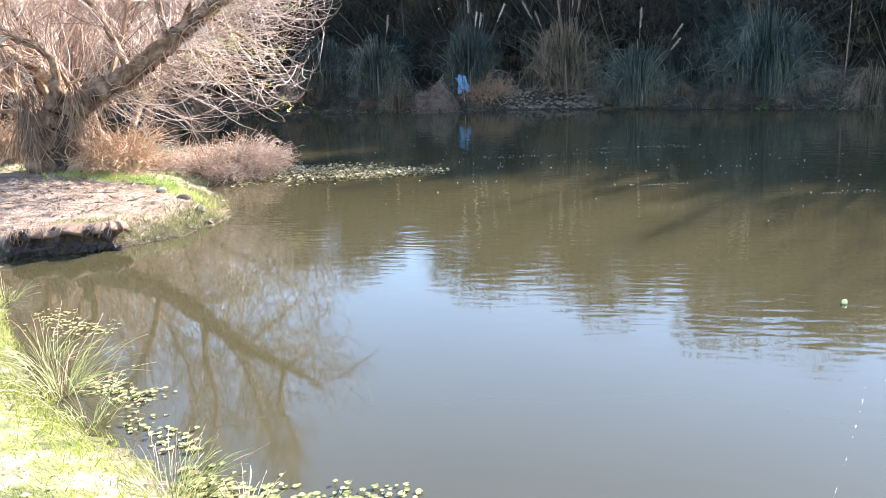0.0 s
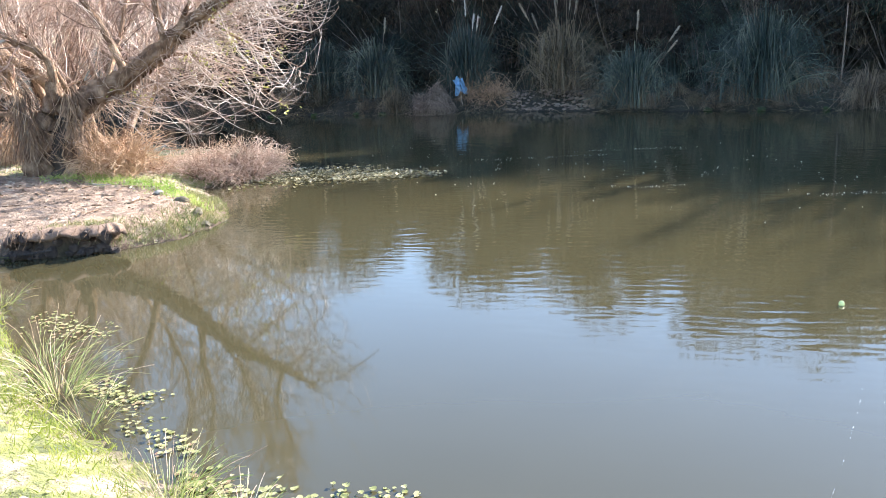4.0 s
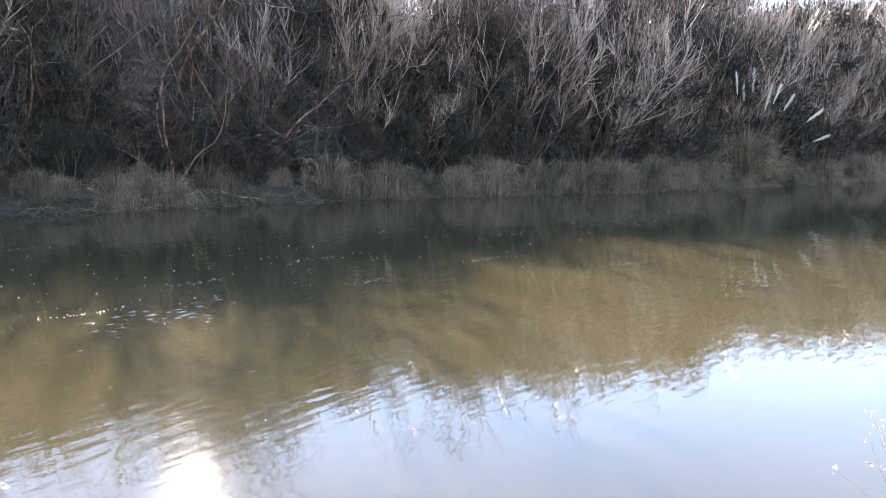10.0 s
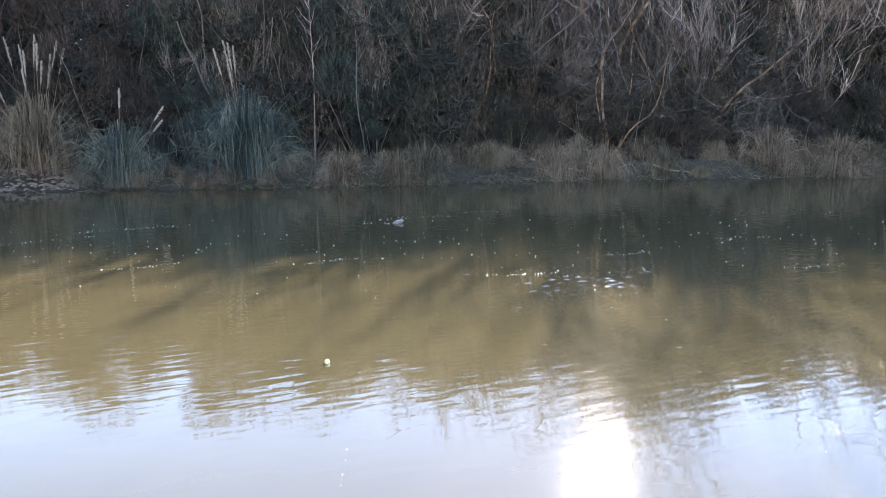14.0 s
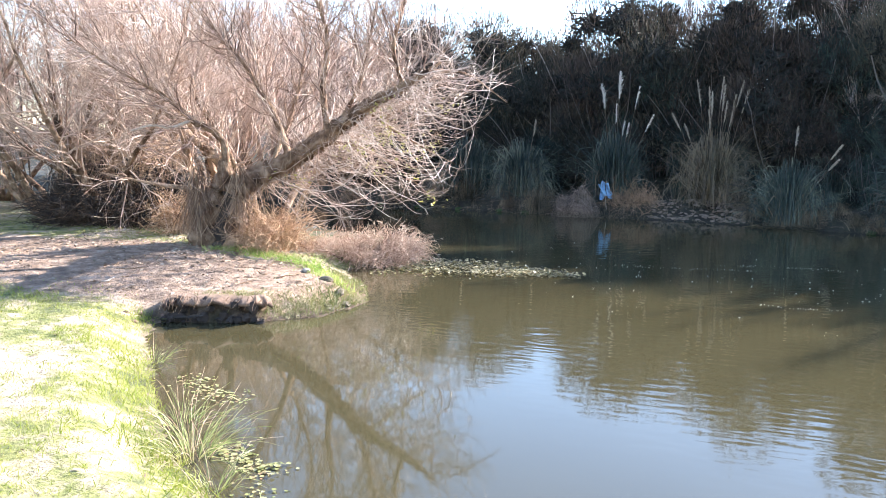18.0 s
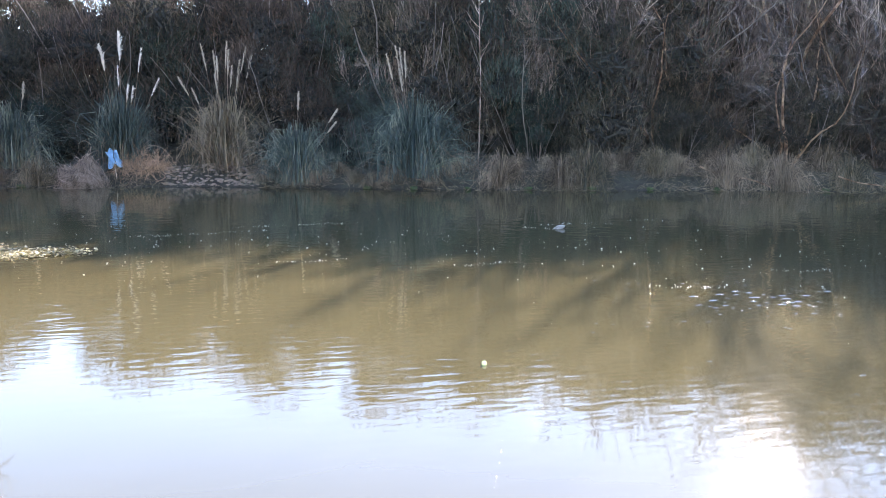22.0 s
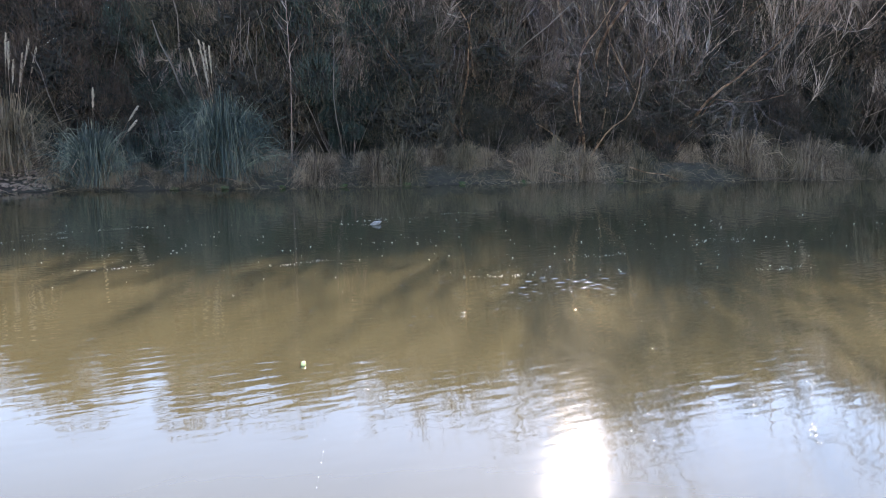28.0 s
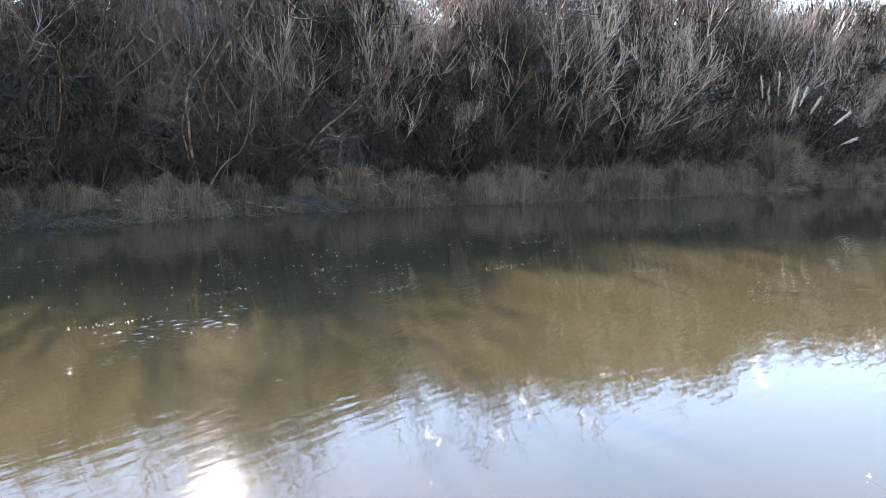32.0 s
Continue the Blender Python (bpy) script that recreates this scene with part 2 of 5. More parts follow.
    lumps.inputs["Strength"].default_value, lumps.inputs["Distance"].default_value = 0.8, 0.07
    l.new(clods.outputs["Fac"], lumps.inputs["Height"])
    l.new(lumps.outputs[0], bp.inputs["Normal"])
    l.new(bp.outputs[0], b.inputs["Normal"])
    return m


def water_material():
    """Silty olive river water: a clear gloss over a cloudy body, with short cross ripples in patches."""
    m, n, l, b = nodes_of("river_water")
    big = noise_node(n, l, 0.35, 3)
    body = ramp(n, [(0.3, (0.044, 0.0375, 0.0185)), (0.7, (0.053, 0.0455, 0.0235))])
    l.new(big.outputs["Fac"], body.inputs[0])
    l.new(body.outputs[0], b.inputs["Base Color"])
    b.inputs["Roughness"].default_value, b.inputs["IOR"].default_value = 0.04, 1.42

    def maths(op, a, c, d=None):
        x = n.new("ShaderNodeMath")
        x.operation = op
        for k, v in enumerate((a, c, d)):
            if v is None:
                continue
            if isinstance(v, (int, float)):
                x.inputs[k].default_value = v
            else:
                l.new(v, x.inputs[k])
        return x.outputs[0]

    def mapped(value, lo, hi, to_lo=0.0, to_hi=1.0):
        x = n.new("ShaderNodeMapRange")
        x.interpolation_type = "SMOOTHSTEP"
        for k, v in zip(("From Min", "From Max", "To Min", "To Max"), (lo, hi, to_lo, to_hi)):
            x.inputs[k].default_value = v
        l.new(value, x.inputs["Value"])
        return x.outputs[0]

    wide = noise_node(n, l, 1.0, 2, 0.5, (0.35, 0.9, 1))
    short = noise_node(n, l, 1.0, 0.6, 0.4, (3.6, 11.0, 1))
    where = noise_node(n, l, 0.5, 2, 0.5, (0.45, 1.0, 1))
    mask = mapped(where.outputs["Fac"], 0.36, 0.6, 0.45, 1.0)
    swell = maths("MULTIPLY", wide.outputs["Fac"], 0.0022)
    tc, sep = n.new("ShaderNodeTexCoord"), n.new("ShaderNodeSeparateXYZ")
    l.new(tc.outputs["Object"], sep.inputs[0])
    across = maths("MULTIPLY_ADD", sep.outputs[0], 0.62, sep.outputs[1])
    open_water = mapped(across, 4.0, 5.6, 0.10, 1.0)
    fine = noise_node(n, l, 1.0, 0.0, 0.5, (8.0, 20.0, 1))
    both = maths("MULTIPLY_ADD", fine.outputs["Fac"], 0.3, short.outputs["Fac"])
    ripple = maths("MULTIPLY", maths("MULTIPLY", both, maths("MULTIPLY", mask, open_water)), 0.0027)
    total = maths("ADD", swell, ripple)
    bp = n.new("ShaderNodeBump")
    bp.inputs["Strength"].default_value, bp.inputs["Distance"].default_value = 1.0, 1.0
    l.new(total, bp.inputs["Height"])
    l.new(bp.outputs[0], b.inputs["Normal"])
    return m


ground_mat, water_mat = ground_material(), water_material()

# ---- mesh tools ----


def mesh_of(name, verts, faces, material, smooth=True):
    """A mesh from arrays of places and of corners, all faces with the same number of corners."""
    me = bpy.data.meshes.new(name)
    verts, faces = np.asarray(verts, np.float32), np.asarray(faces, np.int32)
    k = faces.shape[1]
    me.vertices.add(len(verts))
    me.vertices.foreach_set("co", verts.ravel())
    me.loops.add(faces.size)
    me.loops.foreach_set("vertex_index", faces.ravel())
    me.polygons.add(len(faces))
    me.polygons.foreach_set("loop_start", np.arange(0, faces.size, k, dtype=np.int32))
    me.polygons.foreach_set("use_smooth", np.full(len(faces), smooth))
    me.update(calc_edges=True)
    me.validate()
    me.materials.append(material)
    return me


def part(name, me, parent, label="", kind=""):
    if isinstance(me, tuple):
        me = mesh_of(name, *me)
    ob = new(name, me)
    ob.parent = parent
    return tagged(ob, label, kind=kind)


def thing(name, at, label, category, group="", turn=0.0):
    ob = new(name)
    ob.empty_display_size = 0.1
    ob.matrix_world = pose(*at, 0, 0, turn)
    return tagged(ob, label, category, group)


def joined(*pieces):
    """Several (verts, faces) as one."""
    vs, fs, n = [], [], 0
    for v, f in pieces:
        vs.append(v)
        fs.append(f + n)
        n += len(v)
    return np.concatenate(vs), np.concatenate(fs)


def unit(v):
    return v / (np.linalg.norm(v, axis=-1, keepdims=True) + 1e-9)


def tubes(paths, radii, sides=3):
    """Round stems along M paths of K places each. Quads."""
    paths, radii = np.asarray(paths, float), np.asarray(radii, float)
    m, k, _ = paths.shape
    way = unit(np.gradient(paths, axis=1))
    ref = np.where(np.abs(way[..., 2:]) > 0.9, np.array([1.0, 0, 0]), np.array([0, 0, 1.0]))
    a = unit(np.cross(way, ref))
    b = np.cross(way, a)
    ang = np.arange(sides) * 2 * np.pi / sides
    ring = a[:, :, None] * np.cos(ang)[:, None] + b[:, :, None] * np.sin(ang)[:, None]
    v = paths[:, :, None] + ring * radii[:, :, None, None]
    i, j, s = np.meshgrid(np.arange(m), np.arange(k - 1), np.arange(sides), indexing="ij")
    base, nxt = (i * k + j) * sides, (s + 1) % sides
    f = np.stack([base + s, base + nxt, base + sides + nxt, base + sides + s], -1)
    return v.reshape(-1, 3), f.reshape(-1, 4)


def blades(paths, widths, rng):
    """Ribbons along M paths of K places, each turned its own way. Quads."""
    m, k, _ = paths.shape
    way = unit(np.gradient(paths, axis=1))
    a = rng.uniform(0, 2 * np.pi, m)
    flat = np.stack([np.cos(a), np.sin(a), 0 * a], -1)[:, None]
    side = unit(np.cross(way, flat + 0.2 * rng.normal(size=(m, 1, 3))))
    half = side * widths[..., None] / 2
    v = np.stack([paths - half, paths + half], 2)
    i, j = np.meshgrid(np.arange(m), np.arange(k - 1), indexing="ij")
    base = (i * k + j) * 2
    f = np.stack([base, base + 1, base + 3, base + 2], -1)
    return v.reshape(-1, 3), f.reshape(-1, 4)


def leaves(at, normals, sizes, rng, long=1.0):
    """Small folded four-corner leaves."""
    m = len(at)
    a = unit(np.cross(normals, rng.normal(size=(m, 3))))
    b = np.cross(unit(normals), a)
    s = sizes[:, None]
    tip, side = a * s * long, b * s * 0.5
    lift = unit(normals) * s * 0.15
    v = np.stack([at - tip * 0.5, at + side + lift, at + tip * 0.5, at - side + lift], 1)
    f = np.arange(4 * m).reshape(m, 4)
    return v.reshape(-1, 3), f


def grow(rng, starts, ways, lengths, k=6, wander=0.15, pull=(0, 0, 0)):
    """Paths of k places that set out from starts and wander; pull bends them all the way."""
    p, d = np.array(starts, float), unit(np.array(ways, float))
    out, step = [p.copy()], np.asarray(lengths, float)[:, None] / (k - 1)
    pull = np.asarray(pull, float)
    for _ in range(k - 1):
        d = unit(d + rng.normal(size=d.shape) * wander + pull / (k - 1))
        p = p + d * step
        out.append(p.copy())
    return np.stack(out, 1)


def sprout(rng, paths, count, low=0.2, high=1.0):
    """Places along given paths, with the way the path goes there."""
    m, k, _ = paths.shape
    i = rng.integers(0, m, count)
    u = rng.uniform(low, high, count) * (k - 1)
    j = np.minimum(u.astype(int), k - 2)
    w = (u - j)[:, None]
    a, b = paths[i, j], paths[i, j + 1]
    return a * (1 - w) + b * w, unit(b - a), u / (k - 1)


def taper(m, k, r0, r1, rng=None, power=1.0):
    t = np.linspace(0, 1, k) ** power
    r = r0 + (r1 - r0) * t
    return np.tile(r, (m, 1)) * (1 if rng is None else rng.uniform(0.7, 1.3, (m, 1)))


def smooth_path(points, k):
    """k places along a soft curve through a few given ones."""
    p = np.asarray(points, float)
    q = np.concatenate([[2 * p[0] - p[1]], p, [2 * p[-1] - p[-2]]])
    n, out = len(p) - 1, []
    for u in np.linspace(0, n - 1e-6, k):
        i, t = int(u), u - int(u)
        a, b, c, d = q[i : i + 4]
        out.append(0.5 * (2 * b + (c - a) * t + (2 * a - 5 * b + 4 * c - d) * t * t + (3 * b - a - 3 * c + d) * t**3))
    return np.array(out)


def knobbly(paths, radii, sides, rng, rough=0.15):
    """A stem with a gnarled, ridged skin."""
    v, f = tubes(paths, radii, sides)
    m, k, _ = np.asarray(paths).shape
    r = np.repeat(np.asarray(radii).ravel(), sides)
    c = np.repeat(np.asarray(paths).reshape(-1, 3), sides, axis=0)
    ridge = np.tile(rng.normal(size=sides) * rough, m * k)
    return v + (v - c) * (ridge + rng.normal(size=len(v)) * rough * 0.6)[:, None], f


# ---- the lie of the land ----
FAR = np.array([(-90, 32), (-25, 22.6), (-12, 20.6), (-7, 20.0), (-4.2, 19.6), (-1.8, 19.3), (0.8, 18.6), (3.3, 17.8), (5.7, 17.2), (8.1, 16.7), (11.3, 16.1), (13.2, 15.3), (16, 14.4), (19.5, 13.1), (22.5, 11.2), (26, 9.4), (30, 7.8), (36, 5.8), (44, 3.2), (60, -3), (120, -30)], float)
NEAR = np.array([(-90, 24), (-25, 17.5), (-12, 14.9), (-7.2, 13.4), (-5.3, 12.6), (-4.8, 12.0), (-5.0, 10.9), (-5.15, 9.9), (-4.3, 8.8), (-3.9, 8.0), (-4.05, 7.2), (-4.5, 6.72), (-5.1, 6.5), (-5.38, 6.36), (-5.1, 5.9), (-4.5, 5.25), (-3.35, 4.0), (-2.75, 3.5), (-2.05, 3.1), (-1.45, 2.7), (-0.7, 2.45), (0.4, 2.2), (1.5, 1.7), (2.5, 0.8), (3.6, -0.6), (8, -4), (20, -12), (120, -60)], float)


def away(x, y, line):
    """Distance from a line of places."""
    d = np.full(x.shape, 1e9)
    for (ax, ay), (bx, by) in zip(line[:-1], line[1:]):
        t = np.clip(((x - ax) * (bx - ax) + (y - ay) * (by - ay)) / ((bx - ax) ** 2 + (by - ay) ** 2), 0, 1)
        d = np.minimum(d, np.hypot(x - ax - t * (bx - ax), y - ay - t * (by - ay)))
    return d


def in_river(x, y):
    ring = np.concatenate([NEAR, FAR[::-1]])
    inside = np.zeros(x.shape, bool)
    for (ax, ay), (bx, by) in zip(ring, np.roll(ring, -1, 0)):
        hit = (ay > y) != (by > y)
        inside ^= hit & (x < (bx - ax) * (y - ay) / ((by - ay) if by != ay else 1e-9) + ax)
    return inside


def far_y(x):
    return np.interp(x, FAR[:, 0], FAR[:, 1])


def step(a, b, x):
    t = np.clip((x - a) / (b - a), 0, 1)
    return t * t * (3 - 2 * t)


def hum(x, y, s, seed=0):
    """Cheap smooth unevenness, about -1 to 1."""
    r = np.random.default_rng(seed)
    out = 0
    for q in range(5):
        a, f, p = r.uniform(0, 6.28), s * r.uniform(0.6, 1.9), r.uniform(0, 6.28, 2)
        out = out + np.sin((x * np.cos(a) + y * np.sin(a)) * f + p[0]) * np.cos((y * np.cos(a) - x * np.sin(a)) * f * 0.8 + p[1])
    return out / 3


def land(x, y):
    """Height of the ground, and the distances to the near and far water's edge."""
    x, y = np.asarray(x, float), np.asarray(y, float)
    wet, dn, df = in_river(x, y), away(x, y, NEAR), away(x, y, FAR)
    beyond = ~wet & (y > far_y(x))
    bed = -0.7 * step(0, 2.5, np.minimum(dn, df)) - 0.03
    nook = np.exp(-(((x + 4.95) / 0.55) ** 2 + ((y - 6.65) / 0.6) ** 2))
    lip = 0.55 - 0.47 * nook
    rise = (0.20 + 0.02 * nook) * step(0.0, 1, dn / lip) + 0.13 * step(0.4, 3.0, dn) + 0.25 * step(4, 30, dn)
    near = 0.01 + rise + (0.018 * hum(x, y, 2.3, 1) + 0.012 * hum(x, y, 9, 2) + 0.013 * hum(x, y, 19, 4) * step(5.8, 6.8, y)) * step(0, 0.6, dn)
    hill = 0.5 + 0.5 * step(-14, 6, x)
    far = 0.02 + 0.35 * step(0, 0.7, df) + (3.3 * step(1.2, 8.5, df) + 1.4 * step(8, 45, df)) * hill + 0.12 * hum(x, y, 0.9, 3) * step(0, 2, df)
    return np.where(wet, bed, np.where(beyond, far, near)), dn, df, wet, beyond


def height(x, y):
    return float(land(np.array([x]), np.array([y]))[0][0])


def axis(fine, mid, far, df=0.085, dm=0.35):
    a = np.arange(fine[0], fine[1], df)
    b = np.concatenate([np.arange(mid[0], fine[0], dm), np.arange(fine[1], mid[1], dm)])
    g = np.geomspace(1, far, 26)
    return np.unique(np.round(np.concatenate([a, b, mid[0] - g, mid[1] + g]), 4))


gx, gy = axis((-10, 3.5), (-27, 47), 1600), axis((-0.5, 13.5), (-6, 27), 1600)
X, Y = np.meshgrid(gx, gy)
Z, DN, DF, WET, BEYOND = land(X, Y)
i, j = np.meshgrid(np.arange(len(gy) - 1), np.arange(len(gx) - 1), indexing="ij")
w = len(gx)
quads = np.stack([i * w + j, i * w + j + 1, (i + 1) * w + j + 1, (i + 1) * w + j], -1).reshape(-1, 4)
ground_mesh = mesh_of("ground", np.stack([X, Y, Z], -1).reshape(-1, 3), quads, ground_mat)
# what covers it: turf, dark humus of the far bank, wet edge with painted nook shade
bare = np.exp(-(((X + 6.3) / 2.6) ** 2 + ((Y - 7.7) / 1.3) ** 2)) * 1.5 + np.exp(-(((X + 9) / 3.5) ** 2 + ((Y - 8.3) / 0.9) ** 2))
bare = bare + 0.75 * np.exp(-(((X + 5.2) / 1.5) ** 2 + ((Y - 3.2) / 0.9) ** 2))
cover = np.zeros((X.size, 4), np.float32)
cover[:, 0] = np.clip(0.95 - bare, 0, 1).ravel()
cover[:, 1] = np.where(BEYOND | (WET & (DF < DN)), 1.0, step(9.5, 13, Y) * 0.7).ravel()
cover[:, 2] = np.where(WET, 1.0, 0.9 * np.exp(-((np.minimum(DN, DF) / 0.12) ** 2))).ravel()
# Shade under the undercut, painted as full darkening of the wall.
nook_shade = (np.exp(-(((X + 4.95) / 0.6) ** 2 + ((Y - 6.5) / 0.5) ** 2)) > 0.3) & (DN < 0.16)
cover[:, 2] = np.maximum(cover[:, 2], nook_shade.ravel() * 1.0)
cover[:, 3] = 1
ca = ground_mesh.color_attributes.new("cover", "FLOAT_COLOR", "POINT")
ca.data.foreach_set("color", cover.ravel())
tagged(new("ground", ground_mesh), "bare dirt and sunlit turf river bank rising to a wooded far bank", "ground", kind="structure")

wx, wy = np.linspace(-90, 118, 61), np.linspace(-62, 34, 30)
WX, WY = np.meshgrid(wx, wy)
i, j = np.meshgrid(np.arange(29), np.arange(60), indexing="ij")
water_faces = np.stack([i * 61 + j, i * 61 + j + 1, (i + 1) * 61 + j + 1, (i + 1) * 61 + j], -1).reshape(-1, 4)
water = new("water", mesh_of("water", np.stack([WX, WY, 0 * WX], -1).reshape(-1, 3), water_faces, water_mat))
tagged(water, "silty olive-green river water with light ripples", "river", kind="structure")

# ---- kinds of plants ----


def stem_parts(owner, paths, r0, r1, rng, material, name="stem", sides=6, rough=0.12):
    for p, a in zip(paths, np.broadcast_to(r0, len(paths))):
        v, f = knobbly(p[None], taper(1, len(p), a, r1), sides, rng, rough)
        part(name, (v, f, material), owner)


def twig_levels(rng, limbs, n2, n3, len2, len3, r2, r3, pull2, pull3, open2=0.9, open3=0.8, low=0.25, k2=7, k3=4, sides=4):
    """Branches off the limbs, and twigs off the branches."""
    at, way, u = sprout(rng, limbs, n2, low, 1.0)
    ways = way + open2 * unit(rng.normal(size=way.shape))
    br = grow(rng, at, ways, len2 * rng.uniform(0.5, 1.2, n2) * (1.2 - 0.6 * u), k2, 0.22, pull2)
    at, way, u = sprout(rng, br, n3, 0.15, 1.0)
    tw = grow(rng, at, way + open3 * unit(rng.normal(size=way.shape)), len3 * rng.uniform(0.4, 1.3, n3), k3, 0.2, pull3)
    return br, joined(tubes(br, taper(n2, k2, r2, r2 * 0.3, rng), sides), blades(tw, taper(n3, k3, r3 * 2, r3 * 0.9, rng), rng)), tw


def willow(seed, at, label, high=5.0, stems=5, n2=150, n3=1700, lean=(0, 0), turn=0.0, base=0.16, material=None, r2=0.0115, pull=(0, 0, 0.5), open_out=0.75):
    """A bare old willow: crooked stems from one root, arching branches, masses of thin twigs."""
    rng = np.random.default_rng(seed)
    ob = thing("willow_tree", at, label, "tree", "bare willows on the bank", turn)
    a = np.linspace(0, 2 * np.pi, stems, endpoint=False) + rng.uniform(-0.4, 0.4, stems)
    ways = np.stack([open_out * np.cos(a) + lean[0], open_out * np.sin(a) + lean[1], np.full(stems, 1.0)], -1)
    starts = np.stack([0.12 * np.cos(a), 0.12 * np.sin(a), np.full(stems, -0.1)], -1)
    limbs = grow(rng, starts, ways, high * rng.uniform(0.75, 1.0, stems), 12, 0.17, (0, 0, 0.4))
    stem_parts(ob, limbs, base * rng.uniform(0.5, 1.0, stems), 0.006, rng, bark, "limb")
    br, mesh, tw = twig_levels(rng, limbs, n2, n3, high * 0.42, high * 0.125, r2, 0.0029, pull, (pull[0] * 0.4, pull[1] * 0.4, 0.15))
    part("twig_crown", (*mesh, material or twig_tan), ob, kind="stuff")
    return ob


def broom(seed, label, material, n1=34, lobes=13, n2=3000, long=0.085, wide_leaf=0.017):
    """A dense rounded evergreen shrub, one metre high as built: lobes of short sprigs over a bundle of stems."""
    rng = np.random.default_rng(seed)
    ob = thing("shrub", (0, 0, 0), label, "shrub", "dark shrubs on the far bank")
    a, r = rng.uniform(0, 6.28, n1), rng.uniform(0, 1, n1) ** 0.5
    starts = np.stack([0.12 * r * np.cos(a), 0.12 * r * np.sin(a), 0 * a - 0.02], -1)
    ways = np.stack([0.7 * r * np.cos(a), 0.7 * r * np.sin(a), 1 + 0 * a], -1)
    stems = grow(rng, starts, ways, rng.uniform(0.5, 0.85, n1), 7, 0.1)
    part("brushwood", (*tubes(stems, taper(n1, 7, 0.0045, 0.0018, rng)), grey_bark), ob, kind="stuff")
    a, z = rng.uniform(0, 6.28, lobes), np.linspace(0.12, 0.86, lobes)
    wide = 0.34 * np.sqrt(np.clip(1 - ((z - 0.38) / 0.62) ** 2, 0.05, 1)) * rng.uniform(0.55, 1.1, lobes)
    mid = np.stack([wide * np.cos(a), wide * np.sin(a), z], -1)
    size = rng.uniform(0.12, 0.22, lobes)
    q = rng.integers(0, lobes, n2)
    out = unit(rng.normal(size=(n2, 3)))
    at = mid[q] + out * (size[q] * rng.uniform(0.4, 1.02, n2) ** 0.5)[:, None]
    at[:, 2] = np.maximum(at[:, 2], 0.01)
    sprigs = grow(rng, at, out * 0.55 + (0, 0, 1.0) + 0.3 * rng.normal(size=(n2, 3)), long * rng.uniform(0.5, 1.3, n2), 2, 0.15)
    leaf = blades(sprigs, taper(n2, 2, wide_leaf, wide_leaf * 0.35, rng), rng)
    # Inner blades block the sky; their colour stands for the crown's inner shade.
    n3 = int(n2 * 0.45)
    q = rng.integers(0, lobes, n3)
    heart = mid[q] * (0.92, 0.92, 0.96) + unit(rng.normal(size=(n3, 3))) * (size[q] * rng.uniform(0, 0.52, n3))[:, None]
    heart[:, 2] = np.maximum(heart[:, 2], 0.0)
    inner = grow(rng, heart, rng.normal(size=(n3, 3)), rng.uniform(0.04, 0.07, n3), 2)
    part("inner_thicket", (*blades(inner, taper(n3, 2, 0.010, 0.006, rng), rng), broom_shade), ob, "dense inner twigs coloured near-black to read as shade", kind="stuff")
    part("crown", (*leaf, material), ob, kind="stuff")
    return ob


def bare_shrub(seed, label, material, stems=7, n2=70, n3=620, spread=0.45):
    """A leafless many-stemmed shrub, one metre high as built, its twigs reaching up."""
    rng = np.random.default_rng(seed)
    ob = thing("bare_shrub", (0, 0, 0), label, "shrub", "leafless shrubs on the far bank")
    a = rng.uniform(0, 6.28, stems)
    starts = np.stack([0.06 * np.cos(a), 0.06 * np.sin(a), 0 * a - 0.02], -1)
    ways = np.stack([spread * np.cos(a), spread * np.sin(a), 1 + 0 * a], -1)
    limbs = grow(rng, starts, ways, rng.uniform(0.65, 0.9, stems), 9, 0.09, (0, 0, 0.3))
    stem_parts(ob, limbs, 0.0048 * rng.uniform(0.6, 1.2, stems), 0.0014, rng, grey_bark, "stem", 5, 0.05)
    at, way, u = sprout(rng, limbs, n2, 0.2, 1.0)
    br = grow(rng, at, way + 0.8 * unit(rng.normal(size=way.shape)), 0.36 * rng.uniform(0.5, 1.2, n2) * (1.2 - 0.6 * u), 5, 0.12, (0, 0, 0.8))
    at, way, u = sprout(rng, br, n3, 0.2, 1.0)
    tw = grow(rng, at, way + 0.65 * unit(rng.normal(size=way.shape)), 0.15 * rng.uniform(0.4, 1.3, n3), 3, 0.1, (0, 0, 0.5))
    part("twig_crown", (*joined(tubes(br, taper(n2, 5, 0.0018, 0.0008, rng), 3), blades(tw, taper(n3, 3, 0.0024, 0.0013, rng), rng)), material), ob, kind="stuff")
    return ob


def fountain(rng, n, radius, length, k=7, out=0.8, sag=-1.3, wander=0.05, fling=0.5):
    """Blades that rise from a tuft and arch over on all sides."""
    a, r = rng.uniform(0, 6.28, n), rng.uniform(0, 1, n) ** 0.6
    starts = np.stack([radius * r * np.cos(a), radius * r * np.sin(a), 0 * a - 0.03], -1)
    o = out * r * rng.uniform(0.3, 1.2, n)
    ways = np.stack([o * np.cos(a), o * np.sin(a), 1 + 0 * a], -1)
    pull = np.stack([fling * np.cos(a), fling * np.sin(a), np.full(n, sag)], -1) * rng.uniform(0.5, 1.4, (n, 1))
    return grow(rng, starts, ways, length * rng.uniform(0.45, 1.1, n), k, wander, pull)


